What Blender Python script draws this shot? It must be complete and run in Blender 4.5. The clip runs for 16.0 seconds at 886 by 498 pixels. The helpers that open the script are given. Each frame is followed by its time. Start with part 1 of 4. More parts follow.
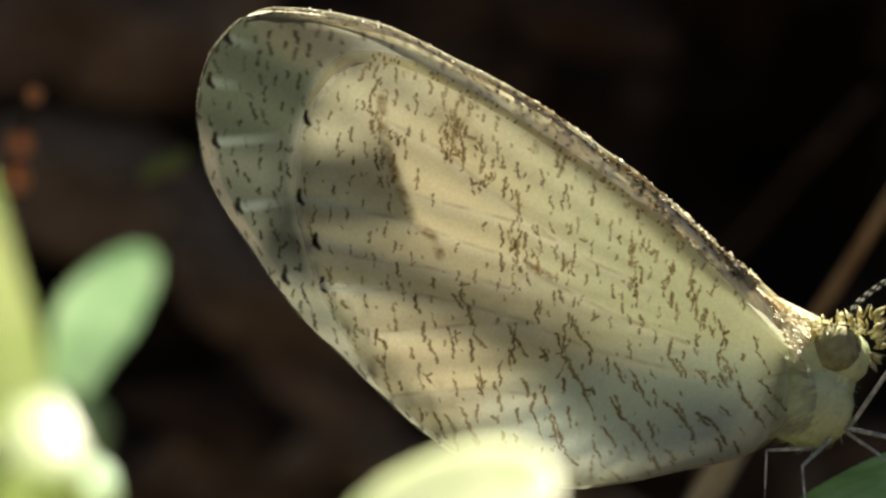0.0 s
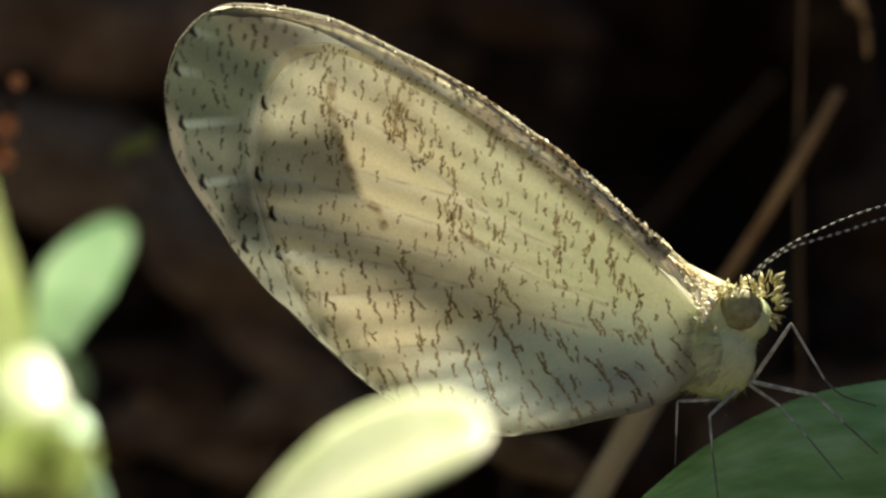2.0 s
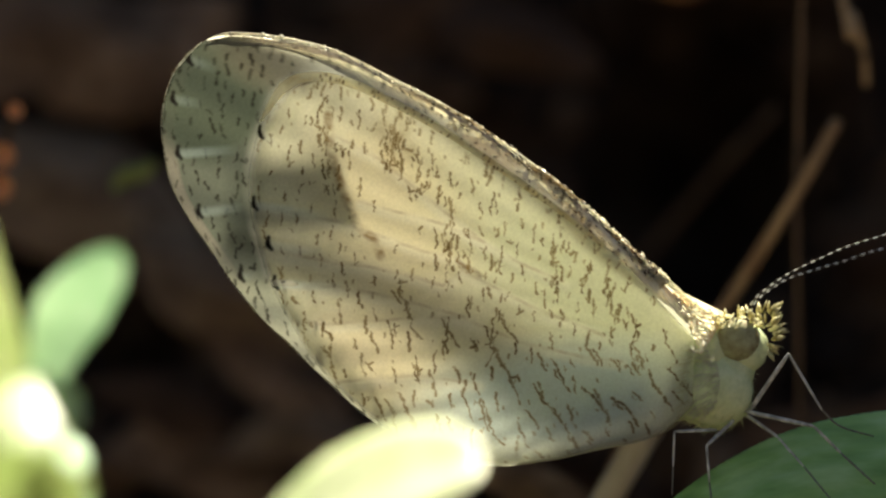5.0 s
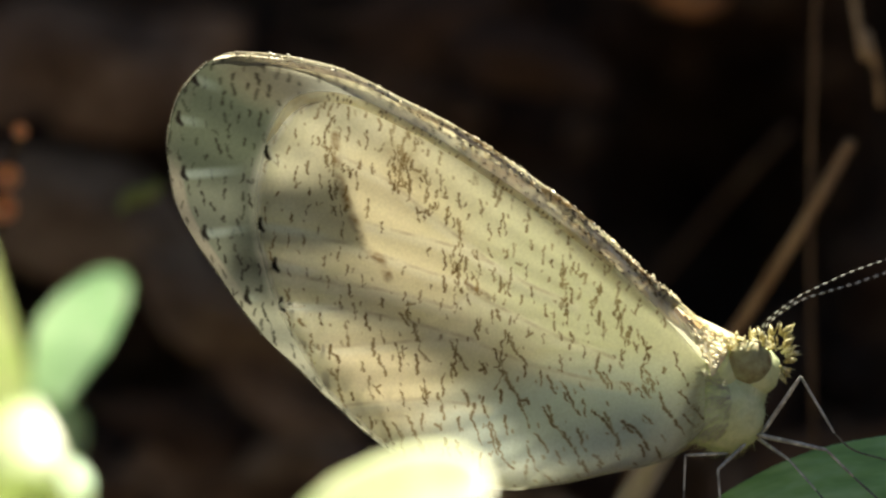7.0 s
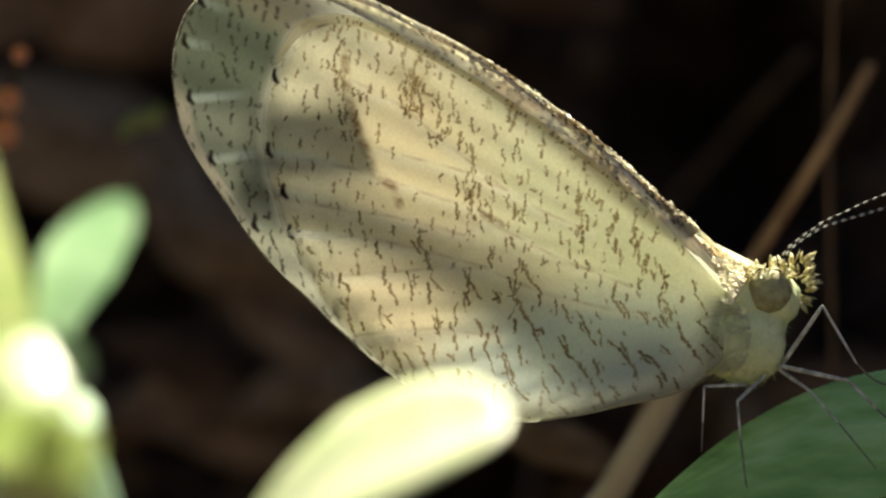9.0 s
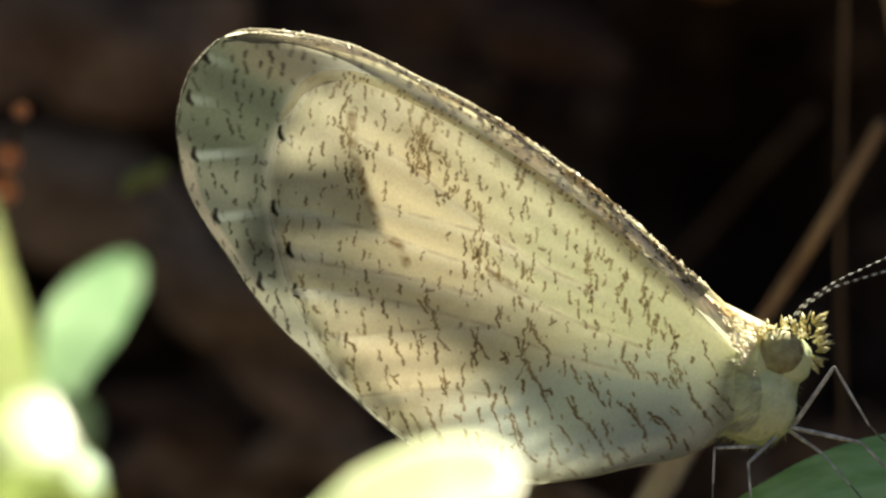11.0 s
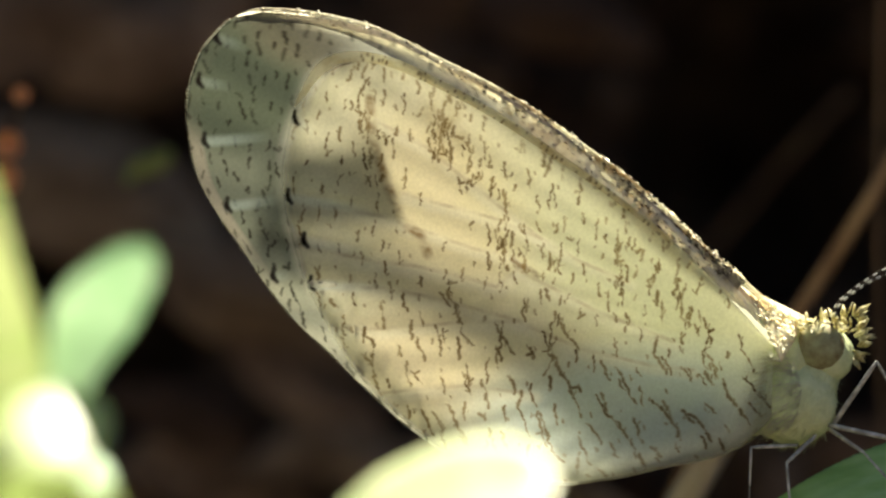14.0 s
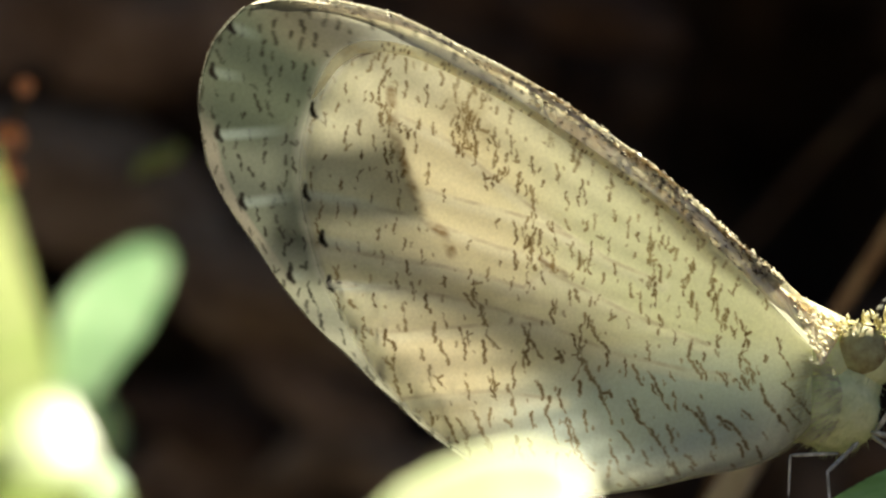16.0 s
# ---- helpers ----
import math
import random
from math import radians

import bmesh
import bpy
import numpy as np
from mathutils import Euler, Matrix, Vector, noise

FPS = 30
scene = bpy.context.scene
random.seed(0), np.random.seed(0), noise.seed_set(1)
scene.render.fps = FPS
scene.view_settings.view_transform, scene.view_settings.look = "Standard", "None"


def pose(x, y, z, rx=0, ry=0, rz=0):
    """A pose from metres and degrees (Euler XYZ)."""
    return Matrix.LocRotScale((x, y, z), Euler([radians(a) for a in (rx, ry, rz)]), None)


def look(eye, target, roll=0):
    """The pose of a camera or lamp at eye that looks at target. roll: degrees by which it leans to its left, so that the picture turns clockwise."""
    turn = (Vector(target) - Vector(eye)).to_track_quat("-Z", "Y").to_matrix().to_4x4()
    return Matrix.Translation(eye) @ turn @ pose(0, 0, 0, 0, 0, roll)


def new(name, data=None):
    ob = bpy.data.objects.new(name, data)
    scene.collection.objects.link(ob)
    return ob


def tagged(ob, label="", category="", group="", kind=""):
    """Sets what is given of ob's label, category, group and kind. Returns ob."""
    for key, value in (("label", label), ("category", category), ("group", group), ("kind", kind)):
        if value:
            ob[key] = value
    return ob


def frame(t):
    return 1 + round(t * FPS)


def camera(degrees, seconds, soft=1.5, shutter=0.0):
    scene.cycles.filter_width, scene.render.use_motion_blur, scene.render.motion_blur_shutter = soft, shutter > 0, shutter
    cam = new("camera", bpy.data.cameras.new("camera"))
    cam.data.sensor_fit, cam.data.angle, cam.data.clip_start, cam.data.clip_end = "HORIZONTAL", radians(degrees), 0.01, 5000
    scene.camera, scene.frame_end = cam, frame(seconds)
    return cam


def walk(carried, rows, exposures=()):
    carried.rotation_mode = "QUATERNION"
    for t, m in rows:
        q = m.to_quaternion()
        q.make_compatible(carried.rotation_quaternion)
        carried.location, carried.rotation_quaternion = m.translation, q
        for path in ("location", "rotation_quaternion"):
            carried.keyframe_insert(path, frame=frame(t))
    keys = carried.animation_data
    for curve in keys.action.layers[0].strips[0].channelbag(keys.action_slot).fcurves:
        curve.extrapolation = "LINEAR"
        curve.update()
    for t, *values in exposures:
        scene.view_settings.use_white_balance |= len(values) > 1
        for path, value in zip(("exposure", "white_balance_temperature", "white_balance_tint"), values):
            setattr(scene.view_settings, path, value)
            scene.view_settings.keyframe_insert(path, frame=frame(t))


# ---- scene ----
# ---- camera ----
LENS = 6.0
SPAN = 0.33665          # metres from the lens to the wings at unit size
cam = camera(LENS, 16.0, soft=2.35)
FOCAL = 784 / math.tan(radians(LENS / 2))

# seconds, size of the subject, lean, shift right, shift down, side step in mm
PATH = [
    (0.0, 1.1098, 0.06, 110.9, 26.0, -0.6), (0.5, 1.0831, 0.08, 85.4, 3.6, -0.4), (1.0, 1.0296, 0.04, 32.9, -23.7, 0),
    (1.5, 1.0034, 0.05, 6.8, -31.7, 0.3), (2.0, 0.9982, 0.02, -0.4, -27.0, 0.1), (2.5, 0.9990, 0.0, 0.0, -17.5, 0.1),
    (3.0, 0.9990, 0.02, -0.4, -8.1, 0), (3.5, 0.9995, 0.02, -0.2, 0.0, 0), (4.0, 0.9995, 0.05, -0.7, 9.6, 0.2),
    (6.5, 1.0010, 0.07, 3.0, 54.6, 2.0), (7.0, 1.0103, 0.08, 9.1, 64.3, 2.0), (7.5, 1.0169, 0.1, 14.3, 63.1, 1.9),
    (8.0, 1.0247, 0.07, 19.8, 33.0, 0.9), (8.5, 1.0298, 0.05, 25.0, -14.0, 0.2), (9.0, 1.0359, 0.07, 31.4, -65.0, 0.1),
    (9.5, 1.0416, 0.08, 37.0, -72.1, -0.3), (10.0, 1.0465, 0.13, 41.9, 1.5, -0.5), (10.2, 1.0473, 0.15, 43.3, 34.2, -0.6),
    (12.5, 1.0587, 0.08, 50.9, 41.4, -2.2), (13.0, 1.0716, 0.06, 63.2, 35.5, -2.5), (13.5, 1.0851, 0.06, 75.0, 29.7, -3.3),
    (14.0, 1.1004, 0.08, 87.8, 23.5, -3.8), (14.5, 1.1136, 0.09, 100.1, 18.1, -4.0), (15.0, 1.1302, 0.14, 113.7, 19.3, -4.2),
    (15.5, 1.1431, 0.14, 126.4, 25.5, -4.7), (16.0, 1.1521, 0.10, 135.3, 22.3, -5.1)]


def eye_row(t, size, lean, right, down, step):
    away, side = SPAN / size, step / 1000
    eye = Vector((side, -away, 0))
    ahead = Vector((-(right / FOCAL + side / away), 1, down / FOCAL))
    return t, look(eye, eye + ahead, lean)


# the clip's own slow drift of exposure, in stops
DRIFT = [(0.0, -0.4), (2.5, -0.4), (4.0, -0.23), (7.5, -0.1), (10.0, -0.05), (13.0, 0.08), (16.0, -0.03)]
EXPOSURE = 2.2
walk(cam, [eye_row(*row) for row in PATH], [(t, EXPOSURE + stops) for t, stops in DRIFT])
cam.data.dof.use_dof = True
cam.data.dof.aperture_fstop = 23

# ---- light ----
SUN_WAY = Vector((0.14, 0.49, 0.86)).normalized()
world = bpy.data.worlds.new("world")
scene.world = world
world.use_nodes = True
sky = world.node_tree.nodes.new("ShaderNodeTexSky")
sky.sky_type, sky.sun_disc = "NISHITA", False
sky.sun_elevation = math.asin(SUN_WAY.z)
sky.sun_rotation = math.atan2(SUN_WAY.x, SUN_WAY.y)
world.node_tree.links.new(sky.outputs[0], world.node_tree.nodes["Background"].inputs[0])
world.node_tree.nodes["Background"].inputs[1].default_value = 0.016
sun = new("sun", bpy.data.lights.new("sun", "SUN"))
sun.data.energy, sun.data.angle, sun.data.color = 5.0, radians(0.9), (1.0, 0.93, 0.71)
sun.matrix_world = look((0, 0, 0), -SUN_WAY)


# ---- helpers of this scene ----
def mm(x, y, z):
    return Vector((x, y, z)) / 1000


def part(name, bm, material, parent=None, label="", smooth=True):
    me = bpy.data.meshes.new(name)
    bm.normal_update()
    bm.to_mesh(me)
    bm.free()
    if smooth:
        me.polygons.foreach_set("use_smooth", [True] * len(me.polygons))
    for m in material if isinstance(material, (list, tuple)) else [material]:
        me.materials.append(m)
    ob = new(name, me)
    if parent:
        ob.parent = parent
    if label:
        tagged(ob, label)
    return ob


def thing(name, label, category, at=(0, 0, 0), group=""):
    ob = new(name)
    ob.empty_display_size = 0.002
    ob.location = at
    return tagged(ob, label, category, group)


def bend(points, steps):
    """A smooth line through the points."""
    p = [Vector(q) for q in points]
    p = [2 * p[0] - p[1]] + p + [2 * p[-1] - p[-2]]
    out = []
    for i in range(1, len(p) - 2):
        for s in range(steps):
            t = s / steps
            out.append(0.5 * (2 * p[i] + (p[i + 1] - p[i - 1]) * t + (2 * p[i - 1] - 5 * p[i] + 4 * p[i + 1] - p[i + 2]) * t * t
                              + (3 * p[i] - p[i - 1] - 3 * p[i + 1] + p[i + 2]) * t ** 3))
    return out + [p[-2]]


def tube(bm, line, radii, sides=10, index=None, squash=1.0):
    """A round tube along a line, with closed ends."""
    rings, up = [], Vector((0.13, 1, 0.21))
    n = len(line)
    for i, c in enumerate(line):
        d = (line[min(i + 1, n - 1)] - line[max(i - 1, 0)]).normalized()
        a = d.cross(up).normalized()
        b = d.cross(a)
        r = radii[i]
        rings.append([bm.verts.new(c + a * (r * math.cos(k * math.tau / sides)) + b * (r * squash * math.sin(k * math.tau / sides))) for k in range(sides)])
    for i in range(n - 1):
        for k in range(sides):
            f = bm.faces.new((rings[i][k], rings[i][(k + 1) % sides], rings[i + 1][(k + 1) % sides], rings[i + 1][k]))
            if index:
                f.material_index = index(i)
    bm.faces.new(rings[0][::-1])
    bm.faces.new(rings[-1])


def blob(bm, centre, radii, turn=None, rough=0.0, size=1.0, detail=3, seed=0):
    """A lumpy ellipsoid."""
    made = bmesh.ops.create_icosphere(bm, subdivisions=detail, radius=1)["verts"]
    for v in made:
        c = v.co.copy()
        c *= 1 + rough * noise.fractal(c * size + Vector((seed * 7.3, seed, 0)), 1.0, 2.0, 3)
        c = Vector((c.x * radii[0], c.y * radii[1], c.z * radii[2]))
        v.co = Vector(centre) + (turn @ c if turn else c)


# ---- materials ----
def shader(name):
    m = bpy.data.materials.new(name)
    m.use_nodes = True
    nt = m.node_tree
    nt.nodes.clear()
    out = nt.nodes.new("ShaderNodeOutputMaterial")
    return m, nt, out


def node(nt, kind, **values):
    n = nt.nodes.new(kind)
    for key, v in values.items():
        n.inputs[key.replace("_", " ")].default_value = v
    return n


def texture(nt, scale, detail=4.0, stretch=(1, 1, 1), rough=0.55):
    co = nt.nodes.new("ShaderNodeTexCoord")
    mp = nt.nodes.new("ShaderNodeMapping")
    mp.inputs["Scale"].default_value = stretch
    nt.links.new(co.outputs["Object"], mp.inputs["Vector"])
    n = node(nt, "ShaderNodeTexNoise", Scale=scale, Detail=detail, Roughness=rough)
    nt.links.new(mp.outputs[0], n.inputs["Vector"])
    return n


def ramp(nt, source, stops):
    r = nt.nodes.new("ShaderNodeValToRGB")
    e = r.color_ramp.elements
    while len(e) < len(stops):
        e.new(0.5)
    for k, (pos, col) in enumerate(stops):
        e[k].position, e[k].color = pos, (*col, 1)
    nt.links.new(source, r.inputs[0])
    return r


def plain(name, stops, scale, rough=0.7, bump=0.0, fine=4.0, glow_through=0.0, stretch=(1, 1, 1), gloss=0.3):
    """A surface with two scales of variation; glow_through: the share of light that passes."""
    m, nt, out = shader(name)
    big, small = texture(nt, scale, 5, stretch), texture(nt, scale * fine, 4, stretch)
    mixed = nt.nodes.new("ShaderNodeMix")
    mixed.inputs[0].default_value = 0.35
    nt.links.new(big.outputs[0], mixed.inputs[2])
    nt.links.new(small.outputs[0], mixed.inputs[3])
    col = ramp(nt, mixed.outputs[0], stops)
    b = node(nt, "ShaderNodeBsdfPrincipled", Roughness=rough)
    b.inputs["Specular IOR Level"].default_value = gloss
    nt.links.new(col.outputs[0], b.inputs["Base Color"])
    last = b
    if bump:
        bp = node(nt, "ShaderNodeBump", Strength=0.6, Distance=bump)
        nt.links.new(mixed.outputs[0], bp.inputs["Height"])
        nt.links.new(bp.outputs[0], b.inputs["Normal"])
    if glow_through:
        tr = nt.nodes.new("ShaderNodeBsdfTranslucent")
        nt.links.new(col.outputs[0], tr.inputs[0])
        last = nt.nodes.new("ShaderNodeMixShader")
        last.inputs[0].default_value = glow_through
        nt.links.new(b.outputs[0], last.inputs[1])
        nt.links.new(tr.outputs[0], last.inputs[2])
    nt.links.new(last.outputs[0], out.inputs[0])
    return m


def glitter(name, stops):
    """Pale translucent scales with light spreading inside."""
    m = plain(name, stops, 4000, 0.55, 0.00004, gloss=0.35)
    b = next(n for n in m.node_tree.nodes if n.type == "BSDF_PRINCIPLED")
    b.inputs["Subsurface Weight"].default_value = 0.8
    b.inputs["Subsurface Radius"].default_value = (1.0, 0.85, 0.6)
    b.inputs["Subsurface Scale"].default_value = 0.0005
    return m


def wing_material(name, passing):
    """Scaly membrane: the pigment is laid on the mesh, light passes through it."""
    m, nt, out = shader(name)
    pig = nt.nodes.new("ShaderNodeAttribute")
    pig.attribute_name = "pigment"
    grain = texture(nt, 9000, 3)
    tone = ramp(nt, grain.outputs[0], [(0.3, (0.87, 0.87, 0.87)), (0.7, (1, 1, 1))])
    mul = nt.nodes.new("ShaderNodeMix")
    mul.data_type, mul.blend_type = "RGBA", "MULTIPLY"
    mul.inputs[0].default_value = 1.0
    nt.links.new(pig.outputs["Color"], mul.inputs[6])
    nt.links.new(tone.outputs[0], mul.inputs[7])
    bp = node(nt, "ShaderNodeBump", Strength=0.5, Distance=0.00003)
    nt.links.new(grain.outputs[0], bp.inputs["Height"])
    b = node(nt, "ShaderNodeBsdfPrincipled", Roughness=0.6)
    b.inputs["Specular IOR Level"].default_value = 0.25
    tr = nt.nodes.new("ShaderNodeBsdfTranslucent")
    for s in (b, tr):
        nt.links.new(mul.outputs[2], s.inputs[0])
    nt.links.new(bp.outputs[0], b.inputs["Normal"])
    # the thin attribute raises the share of light that passes
    few = nt.nodes.new("ShaderNodeAttribute")
    few.attribute_name = "thin"
    share = nt.nodes.new("ShaderNodeMapRange")
    share.inputs["To Min"].default_value, share.inputs["To Max"].default_value = passing, 0.9
    nt.links.new(few.outputs["Fac"], share.inputs["Value"])
    mx = nt.nodes.new("ShaderNodeMixShader")
    nt.links.new(share.outputs[0], mx.inputs[0])
    nt.links.new(b.outputs[0], mx.inputs[1])
    nt.links.new(tr.outputs[0], mx.inputs[2])
    # the fringe of the margin thins out
    thin = nt.nodes.new("ShaderNodeMixShader")
    clear = nt.nodes.new("ShaderNodeBsdfTransparent")
    nt.links.new(pig.outputs["Alpha"], thin.inputs[0])
    nt.links.new(clear.outputs[0], thin.inputs[1])
    nt.links.new(mx.outputs[0], thin.inputs[2])
    nt.links.new(thin.outputs[0], out.inputs[0])
    return m


SOIL = plain("dark soil", [(0.42, (0.006, 0.004, 0.003)), (0.5, (0.032, 0.018, 0.011)), (0.58, (0.095, 0.06, 0.037))], 170, 0.95, 0.002)
LITTER = plain("dead leaf", [(0.3, (0.022, 0.011, 0.006)), (0.55, (0.066, 0.034, 0.018)), (0.75, (0.13, 0.078, 0.045))], 260, 0.85, 0.0005)
HUSK = plain("pale dead leaf", [(0.35, (0.06, 0.033, 0.018)), (0.5, (0.15, 0.09, 0.052)), (0.65, (0.26, 0.17, 0.11))], 260, 0.85, 0.0005)
RUST = plain("rusty leaf", [(0.3, (0.2, 0.08, 0.03)), (0.7, (0.42, 0.2, 0.08))], 260, 0.8, 0.0005)
OLIVE = plain("olive leaf", [(0.3, (0.2, 0.24, 0.05)), (0.7, (0.42, 0.44, 0.14))], 300, 0.6, 0.0002, glow_through=0.2)
STRAW = plain("dry straw", [(0.3, (0.25, 0.13, 0.055)), (0.55, (0.42, 0.26, 0.12)), (0.75, (0.55, 0.38, 0.2))], 500, 0.6, 0.0002, stretch=(1, 1, 0.15))
HAY = plain("pale hay", [(0.3, (0.55, 0.46, 0.32)), (0.5, (0.72, 0.63, 0.46)), (0.7, (0.85, 0.78, 0.62))], 500, 0.6, 0.0002, stretch=(1, 1, 0.15), glow_through=0.4)
BARK = plain("dark stalk", [(0.3, (0.04, 0.024, 0.013)), (0.55, (0.09, 0.055, 0.03)), (0.75, (0.13, 0.09, 0.05))], 500, 0.7, 0.0002, stretch=(1, 1, 0.15))
PALE = plain("sunlit pale leaf", [(0.3, (0.56, 0.68, 0.34)), (0.5, (0.72, 0.78, 0.5)), (0.7, (0.88, 0.88, 0.7))], 300, 0.35, 0.0001, glow_through=0.4, gloss=0.6)
TAN = plain("tan dead leaf", [(0.35, (0.09, 0.058, 0.035)), (0.5, (0.18, 0.122, 0.077)), (0.65, (0.28, 0.2, 0.135))], 260, 0.85, 0.0005)
FRESH = plain("young leaf", [(0.3, (0.4, 0.58, 0.4)), (0.5, (0.56, 0.71, 0.55)), (0.7, (0.78, 0.86, 0.75))], 350, 0.33, 0.0001, glow_through=0.43, gloss=0.6)
STALK = plain("pale stalk", [(0.3, (0.38, 0.46, 0.1)), (0.5, (0.5, 0.58, 0.17)), (0.7, (0.64, 0.7, 0.3))], 350, 0.5, 0.0001, glow_through=0.5)
PERCH = plain("dark leaf", [(0.36, (0.17, 0.35, 0.1)), (0.5, (0.3, 0.54, 0.18)), (0.64, (0.46, 0.7, 0.32))], 260, 0.5, 0.00008, stretch=(0.3, 1, 1), glow_through=0.15)
LIME = plain("lime leaf", [(0.3, (0.5, 0.6, 0.3)), (0.5, (0.6, 0.68, 0.4)), (0.7, (0.7, 0.76, 0.5))], 350, 0.4, 0.0001, glow_through=0.45, gloss=0.5)
TWIG = plain("brown twig", [(0.3, (0.1, 0.06, 0.03)), (0.55, (0.19, 0.115, 0.06)), (0.75, (0.26, 0.17, 0.09))], 500, 0.7, 0.0002, stretch=(1, 1, 0.15))
ORANGE = plain("orange petal", [(0.3, (0.8, 0.36, 0.14)), (0.7, (0.95, 0.58, 0.34))], 600, 0.6, 0.0001, glow_through=0.5)
FUR = plain("pale scales", [(0.3, (0.58, 0.66, 0.36)), (0.55, (0.7, 0.77, 0.45)), (0.75, (0.8, 0.85, 0.55))], 1500, 0.7, 0.0001, gloss=0.1)
TUFT = plain("bright tuft", [(0.36, (0.3, 0.26, 0.1)), (0.5, (0.68, 0.62, 0.34)), (0.7, (0.9, 0.86, 0.62))], 2500, 0.5, 0.00005, glow_through=0.3)
EYE = plain("eye", [(0.38, (0.19, 0.14, 0.07)), (0.49, (0.3, 0.29, 0.15)), (0.62, (0.4, 0.41, 0.23))], 700, 0.7, 0.0, gloss=0.25)
LEG = plain("pale leg", [(0.38, (0.3, 0.29, 0.26)), (0.5, (0.48, 0.47, 0.43)), (0.62, (0.75, 0.74, 0.7))], 1200, 0.3, 0.00002)
SHANK = plain("dark foot", [(0.3, (0.08, 0.07, 0.055)), (0.7, (0.25, 0.24, 0.2))], 3000, 0.5)
BLACK = plain("dark ring", [(0.3, (0.02, 0.016, 0.012)), (0.7, (0.05, 0.04, 0.03))], 3000, 0.5)
WHITE = plain("white ring", [(0.3, (0.6, 0.6, 0.55)), (0.7, (0.85, 0.85, 0.8))], 3000, 0.5)
DOWN = plain("pale down", [(0.3, (0.55, 0.54, 0.42)), (0.7, (0.75, 0.74, 0.62))], 3000, 0.6, glow_through=0.5)
SCALE = plain("pale scales on the edge", [(0.3, (0.68, 0.62, 0.44)), (0.5, (0.86, 0.81, 0.64)), (0.7, (0.96, 0.93, 0.82))], 4000, 0.3, 0.00003, glow_through=0.55, gloss=0.7)
SHINE = glitter("glittering scales", [(0.36, (0.6, 0.5, 0.28)), (0.5, (0.8, 0.72, 0.46)), (0.64, (0.92, 0.86, 0.64))])
FLECK = plain("brown scales", [(0.3, (0.06, 0.035, 0.015)), (0.7, (0.2, 0.13, 0.06))], 4000, 0.5)
HIND_WING = wing_material("thin membrane", 0.82)
FORE_WING = wing_material("scaly membrane", 0.24)
EDGE = wing_material("scaly leading edge", 0.7)
RIM = wing_material("rolled rim", 0.9)


# ---- ground with the bank behind ----
def spread(reach, core, n):
    """Grid lines, dense in the middle and far apart towards the reach."""
    a = np.linspace(-1, 1, n)
    return np.sign(a) * (np.abs(a) * core + (reach - core) * np.abs(a) ** 14)


def ground_height(x, y):
    """Metres, with the bank rising behind the plants."""
    rise = min(max((y - 0.034 - 0.004 * math.sin(x * 120)) / 0.02, 0), 1)
    rise = rise * rise * (3 - 2 * rise)
    hill = min(max((x - 0.004) / 0.006, 0), 1)
    return -0.038 + (0.11 + 0.018 * hill * hill * (3 - 2 * hill)) * rise


HOLLOWS = ((12.3, 4.2, 7.2, 8.5, 26), (-13.8, 3.6, 3.4, 2.0, 10), (-13.0, -3.0, 3.2, 2.8, 10), (-17.5, 0.6, 3.0, 1.6, 14), (1, -13, 6, 3, 12))


def hollow(x, z):
    """How far the bank is dug out at a place, in metres."""
    return sum(d / 1000 * max(0, 1 - ((x - a) / w) ** 2 - ((z - b) / h) ** 2) ** 0.7 for a, b, w, h, d in HOLLOWS)


def make_ground():
    bm = bmesh.new()
    xs, ys = spread(30, 0.12, 190), [*np.linspace(-0.4, 0.02, 40), *np.linspace(0.022, 0.066, 90), *np.linspace(0.075, 0.3, 20), 0.6, 2, 8, 30]
    ys = [-30, -8, -2, -0.8, *ys]
    grid = []
    for y in ys:
        row = []
        for x in xs:
            p = Vector((x, y, ground_height(x, y)))
            if abs(x) < 0.3 and -0.4 < y < 0.3:
                q = p * 60
                f = noise.fractal(q, 1.0, 2.0, 5)
                p += Vector((0.25, -0.9, 0.35)) * (0.006 * f) if y > 0.03 else Vector((0, 0, 0.003 * f))
                p.y += hollow(p.x * 1000, p.z * 1000) if y > 0.03 else 0
            row.append(bm.verts.new(p))
        grid.append(row)
    for j in range(len(ys) - 1):
        for i in range(len(xs) - 1):
            bm.faces.new((grid[j][i], grid[j][i + 1], grid[j + 1][i + 1], grid[j + 1][i]))
    return tagged(part("ground", bm, SOIL), "dark brown soil with a steep shaded bank", "ground", kind="structure")


ground = make_ground()


# ---- butterfly ----
ROOT = mm(*(10.15, 0.00, -3.01))


def edge_width(r):
    """Width of the thick leading edge, in mm, by the way from the root."""
    return np.interp(r, [1.0, 2.2, 5, 10, 15, 19, 22, 23.3], [0.25, 0.7, 1.15, 1.0, 0.68, 0.5, 0.36, 0.1])


def rim_width(th):
    """Width of the rolled rim of the hindwing, in mm, by the angle."""
    return np.interp(th, [131, 134, 140, 145, 148, 152, 154], [0.12, 0.2, 0.3, 0.42, 0.45, 0.25, 0.0])


